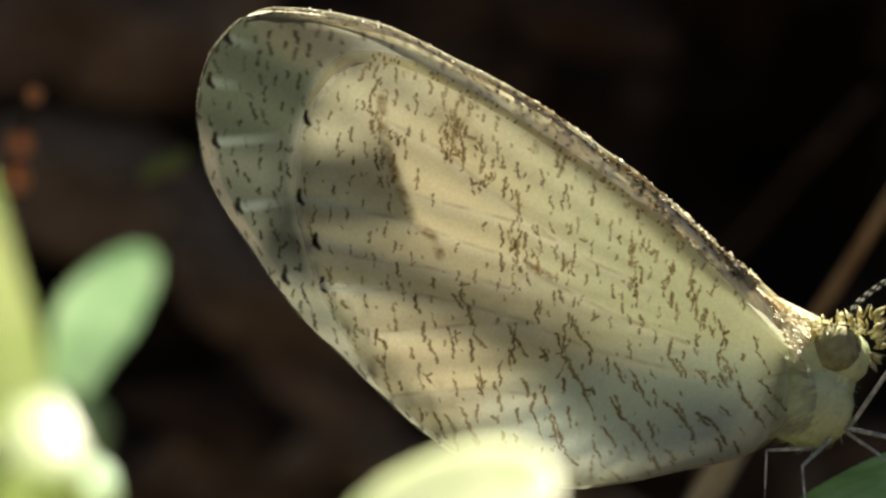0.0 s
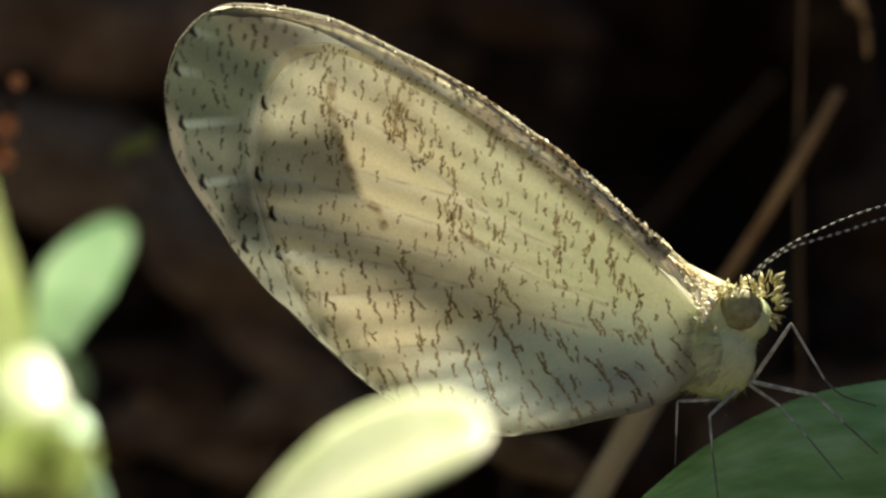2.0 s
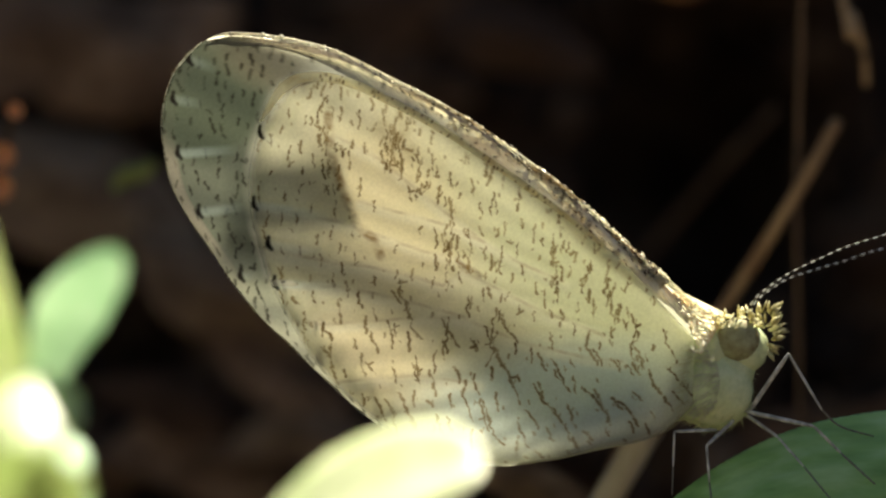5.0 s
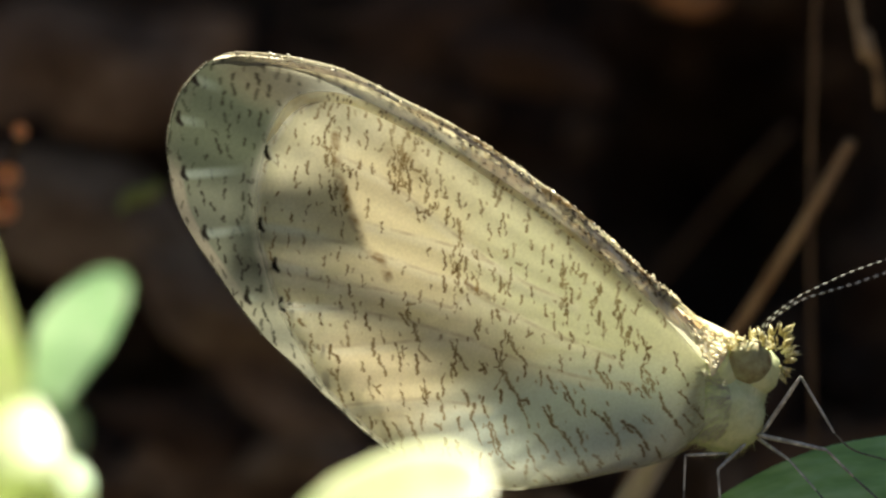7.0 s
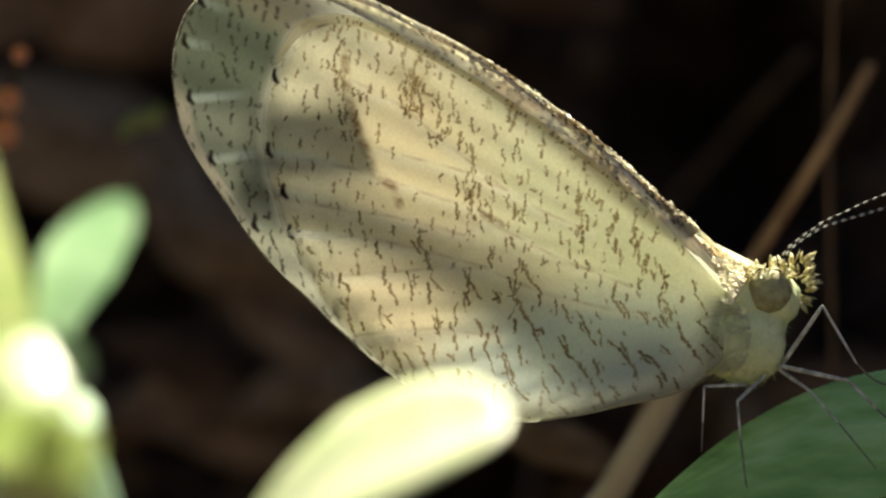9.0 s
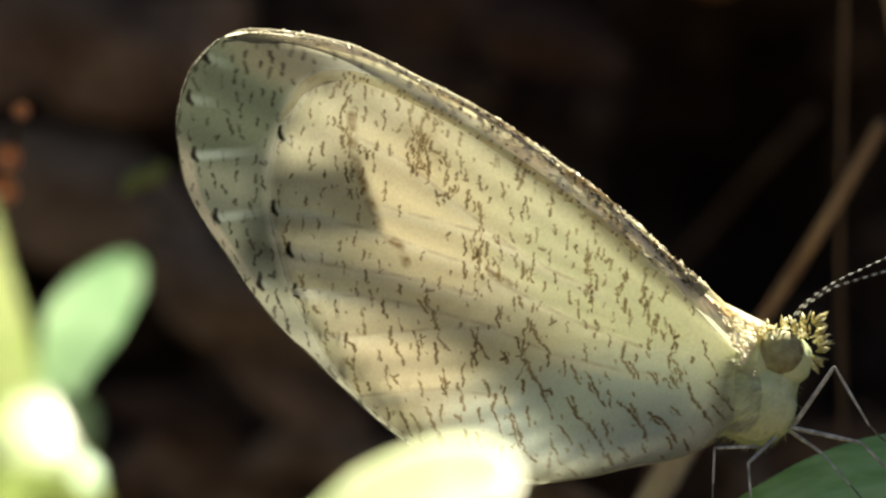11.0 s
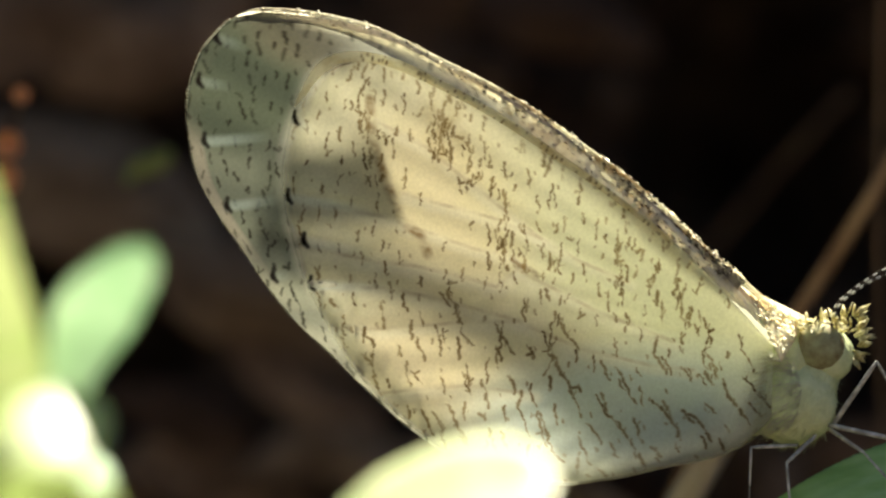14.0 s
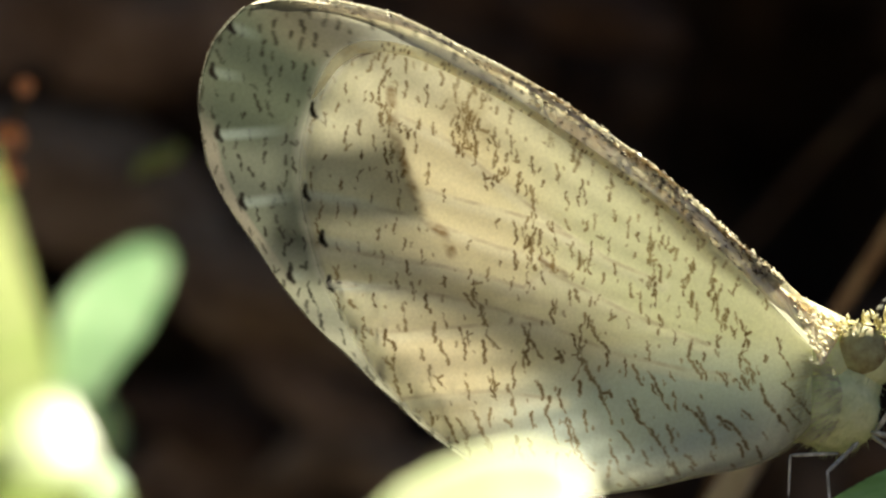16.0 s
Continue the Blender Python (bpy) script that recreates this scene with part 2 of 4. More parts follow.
def wing_field(outline, n_ang, n_rad, trim=None):
    """Points of a wing in its own plane, in mm from the root: a fan of rays out to the outline."""
    ang = np.array([a for a, r in outline])
    rad = np.array([r for a, r in outline])
    line = bend([(a, r, 0) for a, r in outline], 24)
    # rays lie closer where the marks are
    first = max(ang[0], 128)
    th = np.interp(np.linspace(0, 1, n_ang), [0, 0.08 if ang[0] < 128 else 0, 0.84, 1], [ang[0], first, 205, ang[-1]])
    rr = np.interp(th, [p.x for p in line], [p.y for p in line])
    if trim:
        rr = rr - trim(th, rr)
    t = np.linspace(0.004, 1, n_rad)
    th_r = np.radians(th)[:, None]
    return rr[:, None] * t * np.cos(th_r), rr[:, None] * t * np.sin(th_r), th[:, None] + 0 * t, t[None] + 0 * th[:, None]


def soft_spot(x, z, cx, cz, a, b, turn, edge):
    """1 inside a tilted oval, 0 outside, with a soft edge (mm)."""
    c, s = math.cos(radians(turn)), math.sin(radians(turn))
    u, v = (x - cx) * c + (z - cz) * s, -(x - cx) * s + (z - cz) * c
    d = (1 - np.sqrt((u / a) ** 2 + (v / b) ** 2)) * min(a, b)
    return np.clip(d / edge + 0.5, 0, 1)


def near_line(x, z, pts, width):
    """1 on a broken line, falling to 0 at the width (mm)."""
    best = np.full(x.shape, 9.0)
    for (ax, az), (bx, bz) in zip(pts, pts[1:]):
        dx, dz = bx - ax, bz - az
        k = np.clip(((x - ax) * dx + (z - az) * dz) / (dx * dx + dz * dz + 1e-9), 0, 1)
        best = np.minimum(best, np.hypot(x - ax - k * dx, z - az - k * dz))
    return np.clip(1.4 - 1.4 * best / width, 0, 1)


def scratches(x, z, rng, places, length, width, lean):
    """Short wavy brown strokes across the wing, some of them forked."""
    ink = np.zeros(x.shape)
    for px, pz in places:
        a = (math.atan2(pz, px) % math.tau - math.pi / 2) * 0.4 + radians(lean) * 0.6 + rng.normal() * 0.14
        L, dark = length * rng.lognormal(-0.2, 0.36), rng.uniform(0.6, 1.0)
        n = 2 + int(L / 0.1)
        pts = [(px, pz)]
        b = a
        for k in range(n):
            b = a + (b - a) * 0.1 + rng.normal() * 0.4
            pts.append((pts[-1][0] + math.cos(b) * L / n, pts[-1][1] + math.sin(b) * L / n))
        lines = [pts]
        if rng.uniform() < 0.1:
            q, b = pts[rng.integers(0, n)], a + rng.choice((-1, 1)) * rng.uniform(0.7, 1.5)
            lines.append([q, (q[0] + math.cos(b) * 0.2, q[1] + math.sin(b) * 0.2)])
        w = width * rng.uniform(0.7, 1.2)
        box = (np.abs(x - px) < L + 0.4) & (np.abs(z - pz) < L + 0.4)
        if box.any():
            bx, bz = x[box], z[box]
            mark = np.zeros(bx.shape)
            for line in lines:
                m = len(line) - 1
                for k in range(m):
                    # a row of dark scales: thin and pale here, a clump or a gap there
                    clump = rng.uniform(0.15, 1.45)
                    mark = np.maximum(mark, min(1.0, 0.3 + 0.62 * clump) * near_line(bx, bz, line[k:k + 2], w * (0.35 + 0.65 * clump)))
                    if rng.uniform() < 0.15:
                        (ax, az), off = line[k], rng.normal(size=2) * 0.03
                        mark = np.maximum(mark, 0.7 * near_line(bx, bz, [(ax + off[0], az + off[1]), (ax + off[0] * 2.2, az + off[1] * 2.2 + 0.06)], w * 0.75))
            ink[box] = np.maximum(ink[box], dark * mark)
    return ink


def wing_mesh(name, x, y, z, rgb, material, cover, thin=None):
    n, m = x.shape
    co = np.stack([x, y, z], -1).reshape(-1, 3) / 1000
    i = np.arange(n * m).reshape(n, m)
    faces = np.stack([i[:-1, :-1], i[1:, :-1], i[1:, 1:], i[:-1, 1:]], -1).reshape(-1, 4)
    me = bpy.data.meshes.new(name)
    me.from_pydata(co.tolist(), [], faces.tolist())
    me.polygons.foreach_set("use_smooth", [True] * len(me.polygons))
    col = me.color_attributes.new("pigment", "FLOAT_COLOR", "POINT")
    col.data.foreach_set("color", np.concatenate([rgb.reshape(-1, 3), cover.reshape(-1, 1)], 1).astype(np.float32).ravel())
    if thin is not None:
        me.attributes.new("thin", "FLOAT", "POINT").data.foreach_set("value", thin.astype(np.float32).ravel())
    me.materials.append(material)
    return me


def mixed_in(rgb, ink, colour):
    return rgb * (1 - ink[..., None]) + np.array(colour) * ink[..., None]


FORE = [(55.3, 1.07), (89.1, 1.46), (105.7, 2.08), (118.4, 3.2), (124.3, 4.5), (128.1, 6.4), (132.6, 9.6), (134.3, 11.2), (136.9, 13.8), (139.1, 15.90), (141.1, 18.31), (143.3, 20.05), (145.7, 21.66), (147.5, 22.55), (150.2, 23.08), (153.4, 23.27), (157.3, 23.00), (160.2, 22.48), (163.6, 21.74), (166.8, 20.62), (170.5, 19.3), (176.0, 17.65), (181.3, 15.98), (187.5, 14.52), (193.6, 13.35), (200.0, 12.12), (207.4, 10.52), (213.9, 9.08), (220.1, 7.50), (231.2, 5.57), (256.8, 3.44)]
HIND = [(132.5, 1.83), (133.0, 4.46), (135.6, 7.40), (137.9, 10.16), (139.6, 12.85), (141.4, 15.40), (143.0, 17.32), (145.4, 18.73), (148.1, 19.35), (151.7, 19.43), (155.5, 19.24), (159.5, 18.97), (163.4, 18.50), (168.0, 17.78), (172.4, 17.09), (177.6, 16.15), (183.0, 15.25), (188.5, 14.2), (193.6, 13.25), (199.8, 12.08), (207.2, 10.50), (213.7, 9.05), (219.9, 7.48), (230.9, 5.53), (256.6, 3.40), (268.5, 2.59)]


def dotted(rng, outline_xz, n, gap):
    """Places spread over a wing, no two nearer than gap."""
    x, z = outline_xz
    out = []
    for _ in range(n * 12):
        i, j = rng.integers(0, x.shape[0]), int(x.shape[1] * math.sqrt(rng.uniform(0.02, 0.98)))
        p = (x[i, j], z[i, j])
        if all((p[0] - q[0]) ** 2 + (p[1] - q[1]) ** 2 * 0.5 > gap * gap for q in out):
            out.append(p)
            if len(out) == n:
                break
    return out


def margin_marks(x, z, rgb, marks, pale):
    """A dark dot where a vein meets the margin, and the lit fold running in from it, its light painted pale."""
    for (mx, mz), (fx, fz), light in marks:
        fade = np.clip((fx - x) / max(0.3, fx - mx) * 1.6, 0, 1) * min(1.0, 0.25 + 0.35 * (fx - mx))
        rgb = mixed_in(rgb, light * fade * near_line(x, z, [(mx + 0.1, mz), (fx, fz)], 0.26), pale)
        rgb = mixed_in(rgb, 0.92 * near_line(x, z, [(mx + 0.04, mz + 0.3), (mx, mz), (mx + 0.16, mz - 0.18)], 0.12), (0.01, 0.006, 0.004))
        rgb = mixed_in(rgb, 0.95 * near_line(x, z, [(mx, mz + 0.06), (mx + 0.03, mz - 0.04)], 0.16), (0.01, 0.006, 0.004))
    return rgb


def cloud(x, z, scale, seed):
    """Smooth mottling between 0 and 1."""
    rng = np.random.default_rng(seed)
    f = 0
    for k in range(1, 5):
        a, p, q = rng.uniform(0, math.tau, 3)
        f = f + np.sin((x * math.cos(a) + z * math.sin(a)) * scale * k + p + 1.7 * np.sin(z * scale * 0.6 * k + q)) / k
    return np.clip(0.5 + 0.3 * f, 0, 1)


# the hindwing's veins, in mm from the root
VEINS = (((-14.41, 8.14), (-12.57, 7.17), (-10.54, 5.52), (-8.42, 3.88), (-6.96, 3.02), (-5.2, 2.3)),
         ((-13.36, 5.48), (-12.48, 5.23), (-9.95, 4.56), (-8.4, 3.85)),
         ((-17.4, 5.3), (-14.1, 4.65), (-12.48, 4.08), (-10.83, 3.5), (-9.39, 3.2)),
         ((-17.1, 3.6), (-14.2, 3.0), (-13.02, 2.89), (-11.19, 2.46), (-10.02, 2.12), (-9.27, 2.75)),
         ((-16.01, 0.68), (-14.66, 0.57), (-13.31, 0.68), (-10.9, 0.86), (-9.25, 0.86), (-6.84, -0.15), (-4.43, -0.7), (-2.9, -0.87)),
         ((-14.5, -1.75), (-11.2, -1.45), (-8.6, -1.75)),
         ((-16.6, 2.15), (-13.8, 2.05), (-11.6, 1.55), (-9.2, 0.9)),
         ((-9.27, 2.75), (-6.5, 1.3), (-3.6, 0.15)))


def make_hindwing_mesh(rays, steps):
    rng = np.random.default_rng(5)
    x, z, th, t = wing_field(HIND, rays, steps, lambda a, r: 0.8 * rim_width(a))
    rgb = np.ones(x.shape + (3,)) * np.array((0.88, 0.86, 0.74))
    rgb = mixed_in(rgb, 0.3 * cloud(x, z, 1.1, 3), (0.82, 0.83, 0.68))
    rgb = mixed_in(rgb, 0.35 * np.clip(2.2 * cloud(x, z, 2.3, 17) - 0.9, 0, 1), (0.74, 0.73, 0.58))
    rgb = mixed_in(rgb, 0.3 * np.clip(2 * cloud(x, z, 5.1, 19) - 0.9, 0, 1), (0.96, 0.93, 0.82))
    # warm cream beyond the cell and along the hind margin, greenish before it
    rgb = mixed_in(rgb, 0.7 * soft_spot(x, z, *(-11.8, 5.2), 3.6, 2.6, -38, 2.0), (0.93, 0.84, 0.64))
    rgb = mixed_in(rgb, 0.6 * soft_spot(x, z, *(-13.2, -0.9), 2.6, 2.2, 0, 2.0), (0.93, 0.82, 0.65))
    rgb = mixed_in(rgb, 0.6 * soft_spot(x, z, *(-5.2, 2.9), 5.6, 2.6, -40, 2.5), (0.8, 0.84, 0.64))
    # cool towards the body: the blue of skylit shade painted into the pigment
    rgb = mixed_in(rgb, 0.85 * soft_spot(x, z, *(-5.6, -2.4), 5.2, 2.1, 8, 1.6), (0.66, 0.77, 0.85))
    rgb = mixed_in(rgb, 0.4 * np.clip((t - 0.93) / 0.07, 0, 1), (0.6, 0.61, 0.5))
    # light on the bulges between veins, painted as a pale band beside each
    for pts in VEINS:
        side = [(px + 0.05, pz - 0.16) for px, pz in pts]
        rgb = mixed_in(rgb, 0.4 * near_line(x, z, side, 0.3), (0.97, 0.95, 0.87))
        rgb = mixed_in(rgb, 0.42 * cloud(x, z, 3.1, 41) * near_line(x, z, pts, 0.1), (0.4, 0.3, 0.22))
    # the olive blotch, the brown edge of the grey patch, the dark spot at the cell's end
    rgb = mixed_in(rgb, 0.4 * soft_spot(x, z, *(-11.9, 7.72), 0.6, 1.3, 12, 0.8) * cloud(x, z, 6, 4), (0.36, 0.24, 0.05))
    rgb = mixed_in(rgb, 0.9 * cloud(x, z, 5, 21) * near_line(x, z, [(-14.6, 8.9), (-14.5, 7.4), (-14.2, 6.5), (-13.9, 5.6), (-13.4, 4.5), (-12.7, 3.9), (-12.5, 3.3)], 0.24), (0.26, 0.14, 0.04))
    rgb = mixed_in(rgb, 0.75 * cloud(x, z, 7, 23) * near_line(x, z, [(-9.43, 3.1), (-9.20, 2.9), (-8.80, 2.75), (-8.53, 2.54)], 0.15), (0.2, 0.11, 0.06))
    rgb = mixed_in(rgb, 0.85 * near_line(x, z, [(-16.2, 9.9), (-15.8, 10.1), (-15.0, 10.35)], 0.1), (0.16, 0.09, 0.03))
    # columns of brown scales
    columns = ((-14.75, 8.7, 0.3, 0.8, 14), (-14.3, 6.7, 0.25, 0.7, 10), (-11.95, 7.9, 0.32, 1.0, 30), (-10.9, 6.2, 0.35, 0.7, 12), (-9.9, 4.4, 0.25, 1.1, 14),
               (-9.3, 2.9, 0.4, 0.3, 10), (-7.9, 2.2, 0.2, 1.0, 8), (-5.55, 3.6, 0.22, 1.3, 20), (-8.2, 6.9, 0.5, 0.6, 10), (-4.4, 1.7, 0.3, 0.8, 10),
               (-3.0, 0.9, 0.4, 0.9, 12), (-2.0, -0.3, 0.4, 0.8, 8))
    extra = [(cx + rng.normal() * sx, cz + rng.normal() * sz) for cx, cz, sx, sz, n in columns for _ in range(n)]
    bare = lambda p: (((p[0] + 11.9) / 1.6) ** 2 + ((p[1] - 4.9) / 1.9) ** 2 > 1 or rng.uniform() < 0.2) and (math.hypot(*p) > 1.7 or rng.uniform() < 0.4)
    # short clumps of scales before the cell, long strokes behind it
    high = lambda p: p[1] > -0.28 * p[0] - 1.6
    ink = scratches(x, z, rng, extra, 0.5, 0.062, 98)
    ink = np.maximum(ink, scratches(x, z, rng, [p for p in dotted(rng, (x, z), 420, 0.52) if bare(p) and high(p)], 0.6, 0.056, 98))
    ink = np.maximum(ink, scratches(x, z, rng, [p for p in dotted(rng, (x, z), 330, 0.62) if bare(p) and not high(p)], 0.8, 0.068, 112))
    ink = np.maximum(ink, 0.7 * scratches(x, z, rng, [p for p in dotted(rng, (x, z), 230, 0.6) if bare(p)], 0.14, 0.06, 104))
    long = [p for p in dotted(rng, (x, z), 95, 1.05) if p[1] < -0.22 * p[0] - 1.7]
    ink = np.maximum(ink, scratches(x, z, rng, long, 1.45, 0.075, 111))
    tint = cloud(x, z, 2.2, 12)
    rgb = mixed_in(rgb, 0.55 * np.clip(1.3 * ink, 0, 1), (0.5, 0.31, 0.07))
    rgb = mixed_in(rgb, 0.97 * ink ** 1.1 * (0.65 + 0.35 * tint), (0.075, 0.038, 0.006))
    marks = np.maximum.reduce([near_line(x, z, [(px, pz + 0.3), (px + 0.1, pz - 0.15)], 0.2) for px, pz in ((-17.35, 8.17), (-17.59, 5.33), (-16.76, 2.18))])
    rgb = margin_marks(x, z, rgb, (((-17.35, 8.17), (-16.54, 7.65), 0.6), ((-17.59, 5.33), (-14.40, 4.83), 0.75), ((-16.76, 2.18), (-13.6, 2.05), 0.65), ((-17.0, 3.75), (-14.4, 3.3), 0.5)), (0.9, 0.95, 0.95))
    # shallow folds along the veins
    fold = sum(near_line(x, z, pts, 0.5) for pts in VEINS)
    y = -0.11 - 0.27 * np.sin(np.clip(t, 0, 1) * 2.6) - 0.015 * np.sin(th * 0.9) * t + 0.05 * fold
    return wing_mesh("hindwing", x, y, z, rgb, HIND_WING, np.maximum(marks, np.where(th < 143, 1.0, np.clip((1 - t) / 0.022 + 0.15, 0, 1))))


def make_forewing_mesh(rays, steps):
    rng = np.random.default_rng(8)
    x, z, th, t = wing_field(FORE, rays, steps, lambda a, r: np.where(a < 148.5, 0.93 * edge_width(r), 0))
    rgb = np.ones(x.shape + (3,)) * np.array((0.88, 0.85, 0.72))
    # dusty at the root
    rgb = mixed_in(rgb, 0.45 * np.clip((0.45 - t) / 0.28, 0, 1), (0.5, 0.54, 0.38))
    # grey towards the leading edge and the outer margin, black tip and spot of the upper side
    # the margin past the hindwing is painted darker, to offset light through one layer
    covered = np.interp(th, [a for a, r in HIND], [r for a, r in HIND]) / (np.hypot(x, z) / t)
    edge = np.clip((t - covered + 0.035) / 0.05, 0, 1)
    inside = np.hypot(x, z) / t * (1 - t)
    strip = np.clip((0.62 - inside) / 0.15, 0, 1)
    tip = np.clip((th - 136) / 12, 0, 1)
    rgb = mixed_in(rgb, 0.93 * edge * tip * np.clip((181 - th) / 9, 0, 1) * np.where(th < 149, np.clip(inside / 0.8, 0.2, 1), 1), (0.108, 0.124, 0.092))
    rgb = mixed_in(rgb, 0.75 * strip * (1 - 0.6 * tip), (0.5, 0.4, 0.33))
    # dusky along the hind margin
    rgb = mixed_in(rgb, 0.8 * np.clip((t - 0.87) / 0.05, 0, 1) * np.clip((th - 168) / 6, 0, 1), (0.36, 0.37, 0.28))
    apex = soft_spot(x, z, *(-19.5, 10.0), 2.5, 2.9, 10, 0.8)
    rgb = mixed_in(rgb, 0.9 * apex, (0.098, 0.117, 0.081))
    # the black spot has a straight inner edge
    past = np.clip(0.5 - ((x + 14.28) * 0.95 + (z - 7.26) * 0.31) / 0.35, 0, 1)
    spot = past * np.clip((x + 18.9) / 1.5, 0, 1) * np.clip((7.9 + 0.12 * (x + 14.3) - z) / 1.1, 0, 1) * np.clip((z - 3.9 - 0.05 * (-13 - x)) / 0.7, 0, 1)
    rgb = mixed_in(rgb, 0.9 * spot, (0.05, 0.06, 0.045))
    rgb = mixed_in(rgb, 0.7 * soft_spot(x, z, *(-17.2, 11.1), 1.9, 1.0, -22, 0.8), (0.19, 0.17, 0.12))
    # only the near wing's strokes can be made out
    ink = 0 * x if rays < 400 else scratches(x, z, rng, dotted(rng, (x[:, -int(steps * 0.26):], z[:, -int(steps * 0.26):]), 420, 0.4), 0.5, 0.07, 110) * np.maximum(strip, np.clip((t - 0.8) / 0.05, 0, 1))
    rgb = mixed_in(rgb, 0.95 * ink, (0.014, 0.01, 0.004))
    rgb = margin_marks(x, z, rgb, (((-20.81, 9.52), (-19.57, 9.34), 0.22), ((-20.18, 11.09), (-19.01, 10.73), 0.2), ((-20.61, 7.36), (-18.11, 7.54), 0.3), ((-19.78, 5.02), (-17.89, 5.24), 0.3), ((-18.11, 2.48), (-17.32, 2.54), 0.25), ((-14.96, -0.83), (-14.29, -0.70), 0.25)), (0.62, 0.74, 0.7))
    y = 0.02 - 0.26 * np.sin(np.clip(t, 0, 1) * 2.6) + 0.045 * np.sin(th * 1.05) * t
    # more light let through along the overlap, added to brighten the rim before it
    rim_glow = np.clip((1.3 - inside) / 0.4, 0, 1) * np.clip((th - 133) / 3, 0, 1) * np.clip((147 - th) / 3, 0, 1)
    return wing_mesh("forewing", x, y, z, rgb, FORE_WING, np.ones(x.shape), 0.75 * rim_glow * np.clip((inside - 0.5) / 0.15, 0, 1))


butterfly = thing("butterfly", "small cream-white butterfly with brown-flecked wings raised, standing on a dark leaf", "butterfly", mm(*(10.93, 0.00, -4.48)))
cam.data.dof.focus_object = butterfly
BASE = butterfly.location.copy()

# the hinge of the wings runs along the belly
hinge = mm(*(10.27, 0.40, -5.83))
hinge_way = Vector((-350, 0, -90)).normalized()
lean_back = Matrix.Translation(hinge) @ Matrix.Rotation(radians(26), 4, hinge_way) @ Matrix.Translation(-hinge)
for name, make in (("hindwing", make_hindwing_mesh), ("forewing", make_forewing_mesh)):
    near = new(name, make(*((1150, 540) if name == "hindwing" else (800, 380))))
    far = new(name, make(220, 160))
    for ob, m in ((near, Matrix.Translation(ROOT)), (far, lean_back @ Matrix.Translation(ROOT + mm(0, 1.6, 0.3)) @ Matrix.Diagonal((0.93, -0.93, 0.93, 1)))):
        ob.parent = butterfly
        ob.matrix_basis = Matrix.Translation(-BASE) @ m
    tagged(near, "cream wing, brown flecks, grey spot shining through" if name == "hindwing" else "cream wing with a grey tip")
    if name == "forewing":
        forewing = near
    else:
        hindwing = near


SMOOTH = {}


def outline_at(outline, a):
    if id(outline) not in SMOOTH:
        line = bend([(b, r, 0) for b, r in outline], 24)
        SMOOTH[id(outline)] = [p.x for p in line], [p.y for p in line]
    r = np.interp(a, *SMOOTH[id(outline)])
    return Vector((r * math.cos(radians(a)), 0, r * math.sin(radians(a))))


def edge_strip(name, outline, first, last, width, n, m, lift, bulge, material, paint, seed):
    """A rounded strip that runs along a wing's leading edge."""
    rng = np.random.default_rng(seed)
    fine = np.linspace(first, last, 1500)
    pts = np.array([outline_at(outline, a) for a in fine])
    run = np.concatenate([[0], np.cumsum(np.hypot(*np.diff(pts[:, ::2], axis=0).T))])
    s = np.linspace(0, run[-1], n)
    px, pz = np.interp(s, run, pts[:, 0]), np.interp(s, run, pts[:, 2])
    dx, dz = np.gradient(px), np.gradient(pz)
    ln = np.hypot(dx, dz)
    ix, iz = -dz / ln, dx / ln
    flip = np.where(ix * px + iz * pz > 0, -1, 1)
    w = width(np.hypot(px, pz), np.interp(s, run, fine))
    v = np.linspace(0, 1, m)[None]
    turn = math.pi * (-0.12 + 1.02 * v)
    across = w[:, None] * (1 - np.cos(turn)) / 2
    x, z = px[:, None] + (ix * flip)[:, None] * across, pz[:, None] + (iz * flip)[:, None] * across
    rough = 0.004 * w[:, None] * rng.normal(size=x.shape)
    y = lift - bulge * w[:, None] * np.sin(turn) + rough
    rgb = paint(rng, s[:, None] + 0 * v, across, across / w[:, None], w[:, None] + 0 * x, run[-1])
    return wing_mesh(name, x, y, z, rgb, material, np.ones(x.shape))


def costa_paint(rng, s, across, v, w, total):
    """Cream scales with tan and dark ones in uneven bars."""
    rgb = np.ones(s.shape + (3,)) * np.array((0.99, 0.95, 0.8))
    rgb = mixed_in(rgb, np.clip((17 - s) / 6, 0.25, 1) * np.clip(2.4 * cloud(s * 2, across * 3, 2.0, 5) - 0.8, 0, 1), (0.5, 0.38, 0.22))
    rgb = mixed_in(rgb, 0.5 * np.clip((v - 0.5) / 0.3, 0, 1) * cloud(s, across, 3.0, 8), (0.5, 0.42, 0.34))
    at = 2.2
    while at < total - 0.5:
        here = int(np.argmin(np.abs(s[:, 0] - at)))
        wide = w[here, 0]
        for _ in range(int(rng.uniform() < 0.1 + 0.8 * wide) + int(9 * max(0, wide - 0.5) * rng.uniform())):
            c, a, b = rng.uniform(0.1, 0.95) * wide, rng.uniform(0.06, 0.12) * (0.7 + 0.7 * wide), rng.uniform(0.07, 0.17) * (0.5 + 0.8 * wide)
            u = (s - at - rng.uniform(-0.1, 0.1)) + 0.4 * (across - c)
            rgb = mixed_in(rgb, rng.uniform(0.7, 1.0) * np.clip(1.5 - 1.5 * np.hypot(u / a, (across - c) / b), 0, 1), (0.03, 0.02, 0.012))
        at += rng.uniform(0.16, 0.4)
    line = np.clip(1 - np.abs(v - 0.8) / 0.08, 0, 1) * np.clip((10.5 - s) / 2, 0, 1) * np.clip(s - 2.2, 0, 1)
    return mixed_in(rgb, 0.9 * line, (0.06, 0.04, 0.025))


